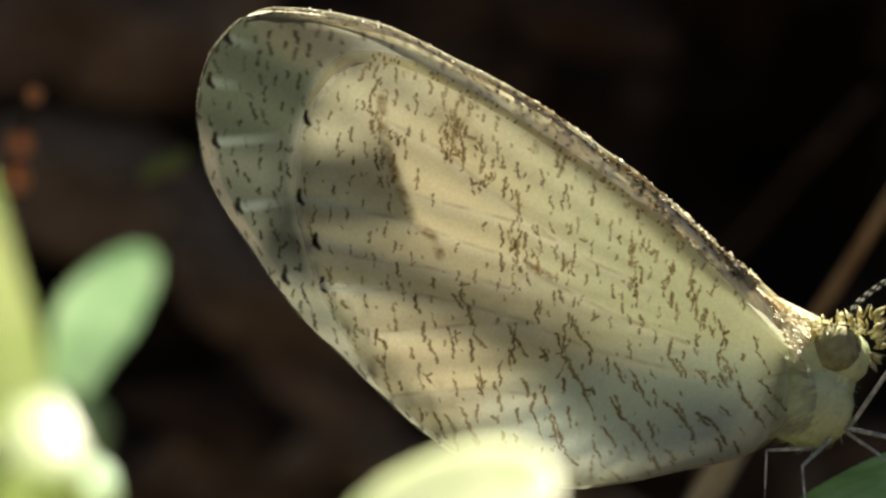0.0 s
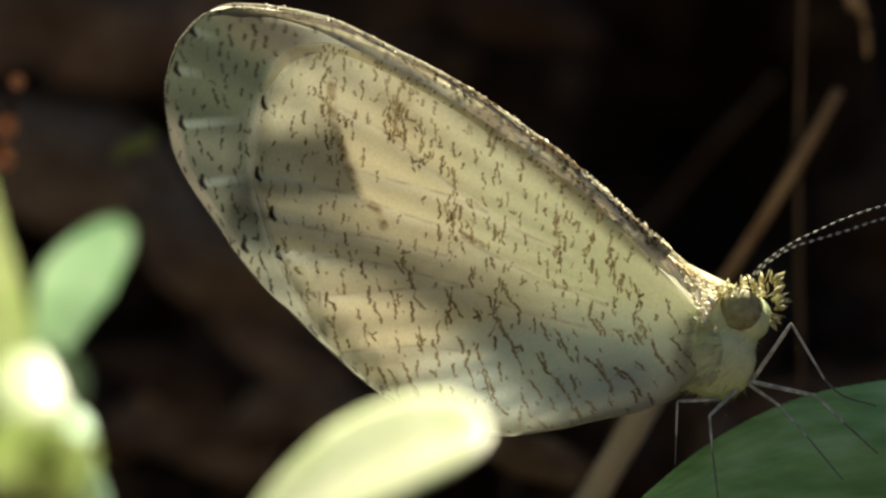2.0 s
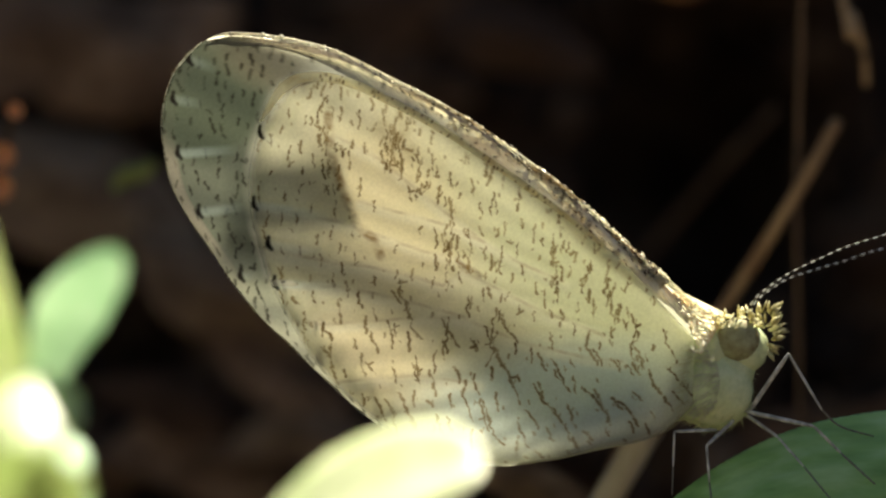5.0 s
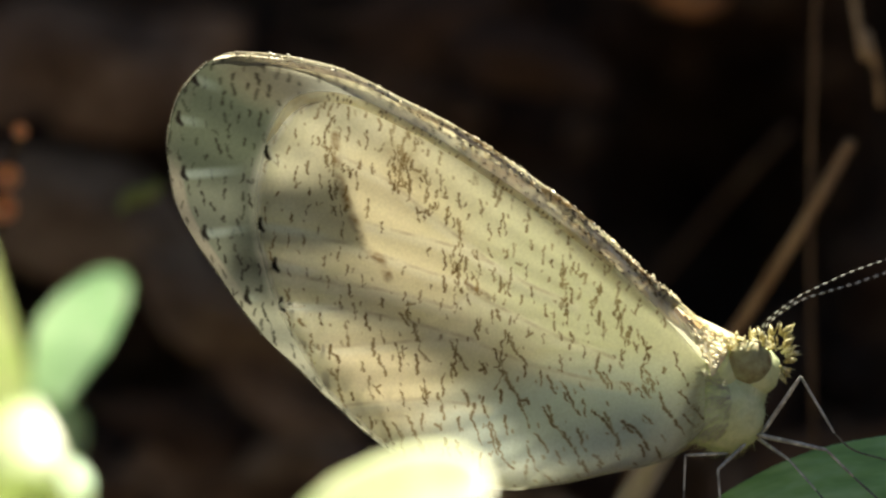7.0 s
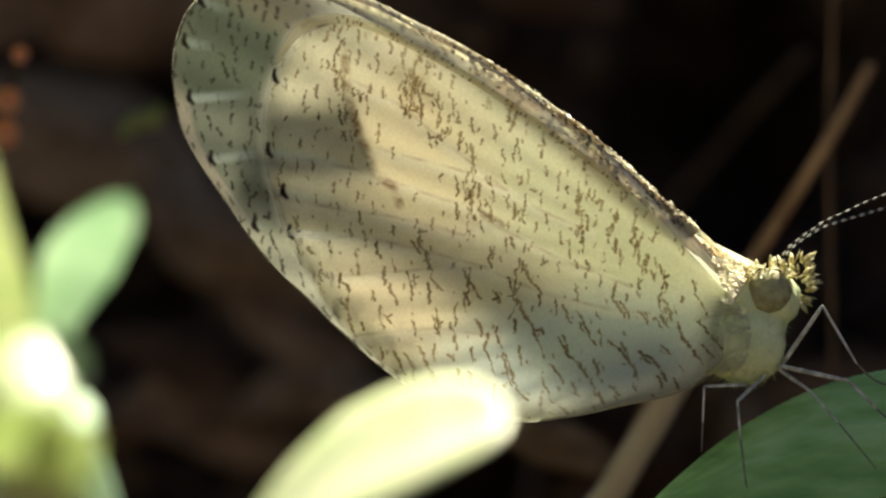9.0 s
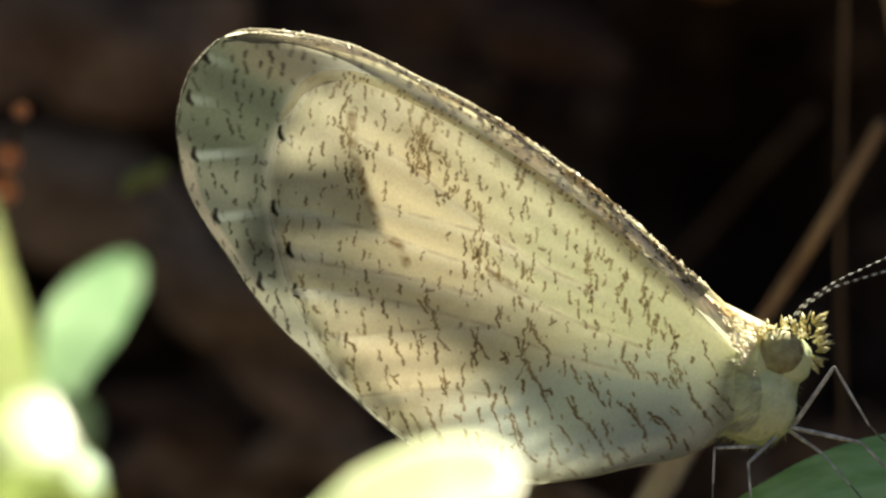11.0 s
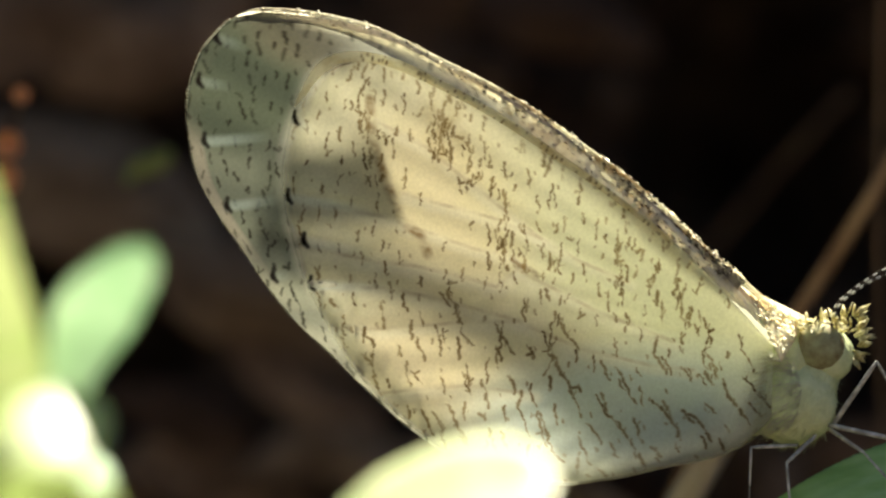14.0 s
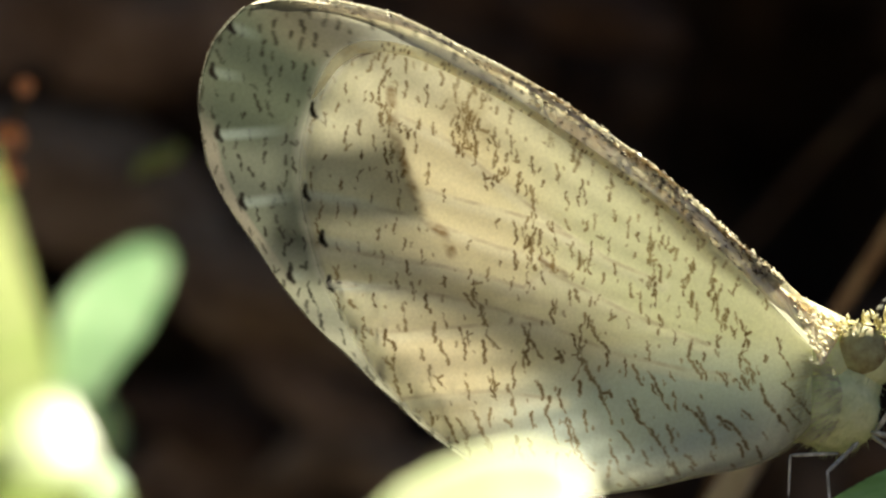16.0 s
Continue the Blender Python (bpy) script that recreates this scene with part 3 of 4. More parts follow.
def rim_paint(rng, s, across, v, w, total):
    rgb = np.ones(s.shape + (3,)) * np.array((1.0, 0.97, 0.8))
    rgb = mixed_in(rgb, 0.5 * np.clip(2 * cloud(s * 1.5, across * 3, 2.4, 6) - 0.8, 0, 1), (0.8, 0.7, 0.45))
    for _ in range(70):
        at, c = rng.uniform(0, total * 0.8), rng.uniform(0, 0.3)
        rgb = mixed_in(rgb, rng.uniform(0.4, 0.9) * np.clip(1.5 - 1.3 * np.hypot((s - at) / 0.06, (across - c) / 0.09), 0, 1), (0.2, 0.13, 0.06))
    return rgb


def costa_scales():
    """Loose glittering scales on the leading edge."""
    rng = np.random.default_rng(21)
    bm = bmesh.new()
    for _ in range(2300):
        a = 147 - 35 * rng.uniform() ** 0.75
        p = outline_at(FORE, a)
        d = (outline_at(FORE, a + 0.3) - p).normalized()
        inward = Vector((d.z, 0, -d.x))
        if inward.dot(p) > 0:
            inward = -inward
        # dense and mottled towards the root, sparse and pale towards the tip
        broad = p.length < 13
        if not broad and rng.uniform() < 0.5:
            continue
        w, u = float(edge_width(p.length)), rng.uniform(-0.03, 0.92)
        c = p + inward * (u * w) + Vector((0, -0.06 - 0.16 * w * math.sin(math.pi * u), 0))
        size = 1.5 if broad else 1.0
        made = scale_at(bm, c / 1000, d + Vector(rng.normal(size=3)) * 0.25, size * rng.uniform(0.1, 0.19), size * rng.uniform(0.06, 0.11), rng, Vector((0.1, -0.5, 0.9)))
        dark = int(p.length > 3 and rng.uniform() < (0.24 if broad else 0.12))
        for f in made:
            f.material_index = dark
    return bm


def scale_at(bm, c, d, length, width, rng, facing):
    """One small flat scale, a folded kite that faces about one way."""
    d = d.normalized()
    s = d.cross(facing + Vector(rng.normal(size=3)) * 0.3).normalized()
    u = d.cross(s)
    L, w = length / 1000, width / 1000
    a, b, e, f = (bm.verts.new(p) for p in (c, c + d * L * 0.6 + s * w * 0.5, c + d * L + u * w * 0.2, c + d * L * 0.6 - s * w * 0.5))
    m = bm.verts.new(c + d * L * 0.55 + u * w * 0.22)
    return [bm.faces.new((p, q, m)) for p, q in ((a, b), (b, e), (e, f), (f, a))]


def fringe_mesh(outline, first, last, n, length, seed):
    """Fine pale hairs along the margin."""
    rng = np.random.default_rng(seed)
    bm = bmesh.new()
    for a in np.sort(rng.uniform(first, last, n)):
        p = outline_at(outline, a)
        d = (outline_at(outline, a + 0.5) - outline_at(outline, a - 0.5)).normalized()
        out = Vector((d.z, 0, -d.x))
        if out.dot(p) < 0:
            out = -out
        out = (out + Vector(rng.normal(size=3)) * 0.28).normalized()
        L, w = length * rng.uniform(0.5, 1.2), 0.009
        q = p - out * 0.05 + Vector((0, -0.1, 0))
        vs = [bm.verts.new(v / 1000) for v in (q + d * w, q - d * w, q + Vector((0, w, 0)), q + out * L)]
        for tri in ((0, 1, 3), (1, 2, 3), (2, 0, 3)):
            bm.faces.new([vs[k] for k in tri])
    return bm


edge = new("leading_edge", edge_strip("leading_edge", FORE, 92, 148.5, lambda r, a: edge_width(r) * np.interp(a, [146.5, 148.5], [1, 0.3]), 1100, 26, -0.02, 0.15, EDGE, costa_paint, 51))
rim = new("rim", edge_strip("rim", HIND, 133.5, 153.5, lambda r, a: rim_width(a), 700, 14, -0.36, 0.1, RIM, rim_paint, 52))
edge.parent, rim.parent = forewing, hindwing
tagged(edge, "thick leading edge of cream scales flecked with dark brown")
tagged(rim, "rolled bright cream rim")
part("glitter", costa_scales(), [SCALE, FLECK], forewing, "glittering pale scales")
part("fringe", fringe_mesh(FORE, 149, 193, 1500, 0.13, 31), DOWN, forewing)


def body(name, make, material, label="", parent=None):
    bm = bmesh.new()
    make(bm)
    bmesh.ops.translate(bm, verts=bm.verts, vec=-BASE)
    return part(name, bm, material, parent or butterfly, label)


tilt = Euler((0, radians(20), 0)).to_matrix()
body("thorax", lambda bm: blob(bm, mm(10.95, 0.8, -5.05), mm(1.6, 1.3, 1.6), tilt, 0.06, 2.5, 4, 1), FUR, "pale green-grey furry thorax")
body("abdomen", lambda bm: tube(bm, bend([mm(*(10.30, 1.20, -5.22)), mm(*(7.14, 1.30, -5.85)), mm(*(4.43, 1.30, -6.35)), mm(*(1.72, 1.20, -6.80))], 8),
                                [0.001 * r for r in np.interp(range(25), [0, 4, 14, 22, 24], [0.95, 0.9, 0.65, 0.4, 0.1])], 16), FUR)
body("prothorax", lambda bm: blob(bm, mm(*(10.69, 0.75, -3.45)), mm(0.95, 0.95, 1.0), None, 0.06, 3, 3, 9), FUR)
body("neck", lambda bm: blob(bm, mm(*(11.37, 1.00, -4.31)), mm(1.2, 1.1, 1.2), None, 0.06, 3, 3, 5), FUR)
head = body("head", lambda bm: blob(bm, mm(12.1, 1.0, -3.36), mm(1.03, 1.0, 1.03), None, 0.04, 3, 4, 2), FUR, "scaly greenish head")
for centre in ((11.88, 0.34, -3.05), (11.88, 1.66, -3.05)):
    body("eye", lambda bm: blob(bm, mm(*centre), mm(0.88, 0.64, 0.86), None, 0, 1, 4), EYE, "large dull olive eye", head)


def spikes(bm, centre, reach, aim, n, length, seed, flat=0.3):
    """A tuft of narrow pointed scales."""
    rng = np.random.default_rng(seed)
    for _ in range(n):
        a = Vector(rng.normal(size=3)).normalized()
        root = Vector(centre) + Vector((a.x * reach[0], a.y * reach[1], a.z * reach[2])) / 1000
        d = (a * 0.6 + Vector(aim) + Vector(rng.normal(size=3)) * 0.25).normalized()
        L, w = length * rng.uniform(0.5, 1.2) / 1000, length * rng.uniform(0.12, 0.3) / 1000
        s = d.cross(Vector(rng.normal(size=3))).normalized()
        u = d.cross(s)
        base = [root + s * w * 0.5, root + u * w * flat, root - s * w * 0.5, root - u * w * flat]
        mid = [p + d * L * 0.55 + (p - root) * 0.5 for p in base]
        tip = bm.verts.new(root + d * L)
        vb, vm = [bm.verts.new(p) for p in base], [bm.verts.new(p) for p in mid]
        for k in range(4):
            bm.faces.new((vb[k], vb[(k + 1) % 4], vm[(k + 1) % 4], vm[k]))
            bm.faces.new((vm[k], vm[(k + 1) % 4], tip))
        bm.faces.new(vb[::-1])


def hairs(bm, centre, reach, aim, n, length, seed):
    """Fine hairs on the camera-facing and upper side of a round form."""
    r = np.random.default_rng(seed)
    for _ in range(n):
        a = Vector(r.normal(size=3)).normalized()
        root = Vector(centre) + Vector((a.x * reach[0], a.y * reach[1], a.z * reach[2])) / 1000
        d = (a * 0.45 + Vector(aim) + Vector(r.normal(size=3)) * 0.25).normalized()
        q = d.cross(Vector((0.2, 1, 0.3))).normalized() * 0.000014
        L = length * r.uniform(0.4, 1.2) / 1000
        u = d.cross(q)
        vs = [bm.verts.new(p) for p in (root + q, root - q, root + u, root + d * L + Vector((0, 0, -0.15 * L)))]
        for t in ((0, 1, 3), (1, 2, 3), (2, 0, 3)):
            bm.faces.new([vs[k] for k in t])


body("crown_tuft", lambda bm: spikes(bm, mm(*(12.0, 0.8, -2.35)), (0.75, 0.6, 0.25), (-0.1, -0.1, 0.6), 22, 0.6, 3, 0.25), TUFT, "yellowish upright scales", head)
body("face_tuft", lambda bm: spikes(bm, mm(*(13.0, 0.8, -2.65)), (0.4, 0.5, 0.75), (0.4, -0.15, 0.35), 36, 0.66, 4, 0.25), TUFT, "", head)


def plates(bm, centre, reach, n, seed, size=1.0):
    """Overlapping small scales over a rounded place."""
    r = np.random.default_rng(seed)
    for _ in range(n):
        a = Vector(r.normal(size=3)).normalized()
        c = Vector(centre) + Vector((a.x * reach[0], a.y * reach[1], a.z * reach[2])) / 1000
        scale_at(bm, c, Vector((-0.7, -0.3, 0.5)) + Vector(r.normal(size=3)) * 0.4, size * r.uniform(0.2, 0.4), size * r.uniform(0.12, 0.2), r, (a * 0.5 + Vector((0.1, -0.6, 0.8))))


body("thorax_hair", lambda bm: hairs(bm, mm(10.95, 0.8, -5.05), (1.58, 1.28, 1.57), (-0.5, 0.1, -0.3), 900, 0.35, 12), FUR)
body("neck_hair", lambda bm: hairs(bm, mm(*(11.37, 1.00, -4.31)), (1.2, 1.1, 1.2), (-0.5, -0.1, -0.4), 600, 0.35, 17), FUR)
body("brow", lambda bm: plates(bm, mm(*(11.95, 0.2, -2.35)), (0.85, 0.5, 0.25), 60, 16, 0.9), TUFT, "", head)
body("wing_base_hair", lambda bm: hairs(bm, mm(*(10.47, -0.45, -4.70)), (0.7, 0.45, 1.3), (-1.0, -0.12, -0.15), 260, 1.1, 14), DOWN)
def pad(bm, corners, height):
    """A rounded three-cornered cushion."""
    n = 14
    rows = []
    for i in range(n + 1):
        row = []
        for j in range(n + 1 - i):
            a, b = i / n, j / n
            c = 1 - a - b
            p = corners[0] * a + corners[1] * b + corners[2] * c
            lump = 1 + 0.5 * noise.fractal(p * 2500, 1.0, 2.0, 3)
            row.append(bm.verts.new(p + Vector((0, -height / 1000 * (27 * max(a * b * c, 0)) ** 0.45 * lump, 0))))
        rows.append(row)
    for i in range(n):
        for j in range(n - i):
            bm.faces.new((rows[i][j], rows[i][j + 1], rows[i + 1][j]))
            if j < n - i - 1:
                bm.faces.new((rows[i][j + 1], rows[i + 1][j + 1], rows[i + 1][j]))
    bmesh.ops.recalc_face_normals(bm, faces=bm.faces)


body("shoulder", lambda bm: pad(bm, [mm(9.2, 0.2, -0.9), mm(11.5, 0.9, -2.0), mm(10.4, -1.0, -3.6)], 0.25), SHINE, "shining cream shoulder")


def wedge(bm, corners, n, seed):
    """Small overlapping scales that fill a triangle."""
    r = np.random.default_rng(seed)
    for _ in range(n):
        a, b, c = r.dirichlet((1, 1, 1))
        p = corners[0] * a + corners[1] * b + corners[2] * c + Vector((0, r.normal() * 0.00008, 0))
        scale_at(bm, p, Vector((-0.75, -0.1, 0.55)) + Vector(r.normal(size=3)) * 0.25, r.uniform(0.14, 0.26), r.uniform(0.08, 0.14), r, Vector((0.1, -0.35, 0.95)))


body("collar", lambda bm: wedge(bm, [mm(9.4, 0.0, -1.1), mm(11.4, 0.65, -2.05), mm(10.4, -1.2, -3.5)], 330, 6), SCALE, "shining cream collar of scales")


def evenly(line, gap):
    """The same line with points at even gaps, in metres."""
    out, left = [line[0]], gap
    for a, b in zip(line, line[1:]):
        d, done = (b - a).length, 0.0
        while d - done >= left:
            done += left
            out.append(a + (b - a) * (done / d))
            left = gap
        left -= d - done
    return out


def antenna(points):
    """Ringed: dark segments with a small white bead at each joint."""
    line = evenly(bend(points, 16), 0.000095)
    n = len(line)
    rad = [0.001 * ((0.038 if i % 4 < 2 else 0.026) + (0.06 if i > n * 0.86 else 0)) for i in range(n)]
    body("antenna", lambda bm: tube(bm, line, rad, 8, lambda i: 1 if i % 4 < 2 else 0), [BLACK, WHITE], "black antenna with white rings")


antenna([mm(*(12.27, 0.70, -1.94)), mm(*(12.64, 0.40, -1.31)), mm(*(13.79, 0.00, -0.45)), mm(*(14.91, -0.20, 0.11)), mm(*(16.03, -0.30, 0.61)), mm(*(17.55, -0.40, 1.12)), mm(*(20.13, -0.50, 1.82))])
antenna([mm(*(12.43, 1.40, -1.97)), mm(*(12.75, 1.60, -1.40)), mm(*(13.87, 2.00, -0.63)), mm(*(15.02, 2.20, -0.23)), mm(*(16.16, 2.40, 0.11)), mm(*(17.71, 2.60, 0.61)), mm(*(20.33, 2.80, 1.16))])


def leg(points, thick=0.1):
    """Thigh, shin and foot, each a straight tapering tube."""
    last = None
    for k, name in enumerate(("leg", "shin", "foot")):
        pts = points[:2] if k == 0 else points[1:3] if k == 1 else points[2:]
        line = [pts[0] + (pts[-1] - pts[0]) * q for q in (0, 0.1, 0.5, 0.9, 1)] if len(pts) == 2 else bend(pts, 6)
        r = thick * (1.0, 0.62, 0.45)[k]
        shape = np.interp(np.linspace(0, 1, len(line)), [0, 0.1, 0.5, 0.9, 1], [0.7, 1.0, 0.95, 0.75, 0.6]) * r / 1000
        ob = body(name, lambda bm: tube(bm, line, shape, 8), LEG if k < 2 else SHANK, "thin pale grey leg" if k == 0 else "", last)
        last = last or ob


leg([mm(*(12.31, 0.60, -5.95)), mm(*(13.89, -0.40, -3.57)), mm(*(15.22, -0.20, -5.80)), mm(*(15.99, 0.40, -6.47)), mm(*(17.35, 1.00, -6.88))], 0.095)
leg([mm(*(12.19, 0.40, -5.88)), mm(*(14.89, -0.60, -6.45)), mm(*(15.97, -0.20, -7.51)), mm(*(17.34, -0.60, -8.76))], 0.1)
leg([mm(*(12.15, 1.20, -5.96)), mm(*(13.46, 0.20, -6.87)), mm(*(14.49, -0.60, -8.04)), mm(*(15.89, -1.80, -9.78))], 0.082)
leg([mm(*(11.73, 0.20, -6.24)), mm(*(10.62, -0.80, -7.23)), mm(*(10.73, -0.90, -8.68)), mm(*(10.94, -1.90, -10.54))], 0.085)
leg([mm(*(11.05, 0.00, -6.61)), mm(*(9.35, -0.50, -6.67)), mm(*(9.30, -0.40, -8.07)), mm(*(9.26, -0.50, -9.19))], 0.075)


# ---- leaves ----
def leaf_mesh(bm, spine, side, half, profile, fold=0.15, thick=0.12, across=10, steps=14, wave=0.0, rib=0.0, teeth=0.0):
    """A leaf along a bent spine; side: towards its edge; half: half its width in mm."""
    line = bend(spine, steps)
    n = len(line)
    up, down = [], []
    for i, c in enumerate(line):
        t = i / (n - 1)
        d = (line[min(i + 1, n - 1)] - line[max(i - 1, 0)]).normalized()
        s = (Vector(side) - d * Vector(side).dot(d)).normalized()
        u = s.cross(d)
        w = half / 1000 * profile(t) * (1 - teeth * (i % 5) / 5)
        ra, rb = [], []
        for k in range(across + 1):
            q = 2 * k / across - 1
            lift = abs(q) * fold * w + wave * w * math.sin(9 * t + 2.5 * q) + rib * w * math.cos(q * 22)
            th = thick / 1000 * (1 - 0.85 * q * q) * min(1, 12 * (1 - t) + 0.15) * 0.5
            p = c + s * (w * q) + u * lift
            ra.append(bm.verts.new(p + u * th))
            rb.append(bm.verts.new(p - u * th))
        up.append(ra)
        down.append(rb)
    for i in range(n - 1):
        for k in range(across):
            bm.faces.new((up[i][k], up[i][k + 1], up[i + 1][k + 1], up[i + 1][k]))
            bm.faces.new((down[i][k + 1], down[i][k], down[i + 1][k], down[i + 1][k + 1]))
        bm.faces.new((up[i][0], up[i + 1][0], down[i + 1][0], down[i][0]))
        bm.faces.new((up[i + 1][across], up[i][across], down[i][across], down[i + 1][across]))
    for k in range(across):
        bm.faces.new((up[0][k + 1], up[0][k], down[0][k], down[0][k + 1]))
        bm.faces.new((up[-1][k], up[-1][k + 1], down[-1][k + 1], down[-1][k]))


def oval(t):
    return max(0.04, math.sin(math.pi * min(1, 0.04 + 0.96 * t) ** 0.8)) ** 0.6


def blade(t):
    return max(0.03, math.sin(math.pi * (0.03 + 0.95 * t))) ** 0.7


# the leaf that the butterfly stands on, on its stalk
perch = thing("perch_leaf", "broad dark green leaf in shade under the butterfly", "leaf", mm(*(25.18, 1.00, -12.61)) * 1)
bm = bmesh.new()
leaf_mesh(bm, [mm(*(7.53, 0.50, -11.47)), mm(*(11.61, 0.00, -9.70)), mm(*(16.11, 0.00, -8.35)), mm(*(21.77, 0.50, -7.75)), mm(*(27.48, 1.50, -9.47))], (0.15, 0.55, 0.85), 2.85, blade, 0.12, 0.25, 48, 60, 0.0, 0.007, 0.015)
bmesh.ops.translate(bm, verts=bm.verts, vec=-perch.location)
part("blade", bm, PERCH, perch)
bm = bmesh.new()
tube(bm, bend([mm(*(27.25, 1.40, -9.01)), mm(*(30.33, 3.00, -14.96)), mm(*(32.33, 5.00, -40.17))], 8), [0.0006] * 17)
bmesh.ops.translate(bm, verts=bm.verts, vec=-perch.location)
part("stalk", bm, PERCH, perch)

# the young plant before the wings
FOOT = mm(*(-15.23, -22.00, -35.73))
plant = thing("seedling", "young pale green plant with small rounded leaves in full sun", "plant", FOOT)


def plant_leaf(name, spine, side, half, profile=oval, material=FRESH, fold=0.2):
    b = bmesh.new()
    leaf_mesh(b, spine, side, half, profile, fold, 0.3)
    bmesh.ops.translate(b, verts=b.verts, vec=-FOOT)
    return part(name, b, material, plant)


def plant_stem(name, pts, r0, r1, material=STALK):
    b = bmesh.new()
    line = bend(pts, 8)
    tube(b, line, np.linspace(r0, r1, len(line)) / 1000, 12)
    bmesh.ops.translate(b, verts=b.verts, vec=-FOOT)
    return part(name, b, material, plant)


def spoon_wide(t):
    """Broad for most of its length, with a round tip."""
    return max(0.05, (0.3 + 0.7 * min(1, t / 0.5) ** 0.8) * math.sqrt(max(0.0, 1 - max(0, (t - 0.55) / 0.45) ** 2.4)))


def spoon(t):
    """Narrow at the foot, broad and round towards the tip."""
    return max(0.05, (0.25 + 0.75 * min(1, t / 0.62) ** 1.2) * math.sqrt(max(0.0, 1 - max(0, (t - 0.6) / 0.4) ** 2)))


plant_stem("stem", [FOOT, mm(*(-15.01, -22.00, -20.17)), mm(*(-15.65, -22.00, -11.76)), mm(*(-15.75, -22.00, -7.55)), mm(*(-15.65, -22.00, -5.24))], 1.9, 1.5)
plant_leaf("leaf", [mm(*(-14.82, -22.50, -5.86)), mm(*(-14.42, -22.50, -3.76)), mm(*(-13.53, -23.20, -1.61)), mm(*(-11.77, -26.00, 0.52))], (0.93, 0.25, -0.36), 1.4, spoon, FRESH, 0.05)
plant_leaf("leaf", [mm(*(-15.91, -23.00, -6.69)), mm(*(-16.38, -24.00, -4.16)), mm(*(-17.24, -25.50, -0.60)), mm(*(-17.45, -28.00, 3.53))], (0.95, 0.1, 0.15), 1.4, blade, PALE, 0.05)
plant_leaf("leaf", [mm(-15.2, -31.0, -7.33), mm(-14.95, -29.7, -6.24), mm(-14.7, -28.0, -5.14), mm(-14.55, -26.0, -4.13)], (0.95, -0.1, -0.1), 1.75, spoon_wide, LIME, -0.05)
plant_leaf("leaf", [mm(*(-15.45, -26.00, -8.91)), mm(*(-14.71, -24.00, -8.13)), mm(*(-14.22, -21.00, -7.26)), mm(*(-14.01, -17.00, -6.39))], (0.8, 0.3, -0.4), 1.3, spoon)
plant_leaf("leaf", [mm(*(-15.65, -22.00, -7.97)), mm(*(-14.59, -22.00, -8.29)), mm(*(-13.59, -21.00, -9.26)), mm(*(-12.36, -20.00, -10.98))], (0.6, 0.5, 0.6), 1.4)
plant_leaf("leaf", [mm(*(-15.86, -26.00, -10.78)), mm(*(-16.23, -25.00, -9.56)), mm(*(-16.49, -22.00, -8.60)), mm(*(-16.80, -18.00, -7.65))], (0.95, 0.1, 0.1), 2.0, spoon)
plant_leaf("leaf", [mm(*(-14.89, -29.00, -10.67)), mm(*(-15.24, -28.00, -9.26)), mm(*(-15.68, -25.50, -8.09)), mm(*(-15.99, -21.50, -7.03))], (0.95, 0.1, 0.1), 1.9, spoon, STALK, 0.0)
plant_leaf("leaf", [mm(*(-16.43, -27.00, -9.09)), mm(*(-16.44, -26.00, -7.45)), mm(*(-16.41, -23.50, -5.94)), mm(*(-16.45, -19.50, -4.75))], (0.95, 0.1, 0.1), 1.5, spoon, STALK, 0.0)
plant_leaf("leaf", [mm(*(-15.30, -29.00, -11.08)), mm(*(-15.12, -31.00, -9.17)), mm(*(-15.07, -33.50, -7.88)), mm(*(-15.15, -36.00, -6.41))], (0.95, 0.1, 0.1), 2.0, spoon, LIME, 0.0)
plant_leaf("leaf", [mm(*(-14.15, -29.00, -11.29)), mm(*(-13.97, -31.00, -9.58)), mm(*(-13.78, -33.50, -8.19)), mm(*(-13.62, -36.00, -6.81))], (0.95, 0.1, -0.1), 1.3, spoon, LIME, 0.0)
plant_stem("branch", [mm(*(-15.10, -22.00, -15.96)), mm(*(-11.23, -22.00, -14.28)), mm(*(-8.41, -25.00, -12.89)), mm(*(-6.93, -26.00, -11.61))], 0.8, 0.4)
plant_leaf("leaf", [mm(*(-7.35, -26.00, -11.92)), mm(*(-4.75, -26.00, -9.88)), mm(*(-1.49, -26.00, -8.08)), mm(*(1.74, -26.50, -7.23))], (-0.25, 0.87, 0.47), 3.2, spoon_wide, PALE, -0.12)

# ---- dry stalks behind ----
def dry_stalk(pts, r, material, label, joint):
    foot = Vector(pts[-1])
    ob = thing("dry_stalk", label, "stalk", foot, "dry stalks behind the butterfly")
    b = bmesh.new()
    line = bend([Vector(p) - foot for p in pts], 8)
    tube(b, line, np.linspace(r, r * 1.3, len(line)) / 1000, 10)
    part("stem", b, material, ob)
    b = bmesh.new()
    a, d = line[joint], (line[joint + 1] - line[joint - 1]).normalized()
    tube(b, [a + d * k * r * 0.0007 for k in (-2, -1, 0, 1, 2)], [0.001 * r * k for k in (1.05, 1.3, 1.4, 1.3, 1.05)], 10)
    part("joint", b, BARK, ob, "dark joint")


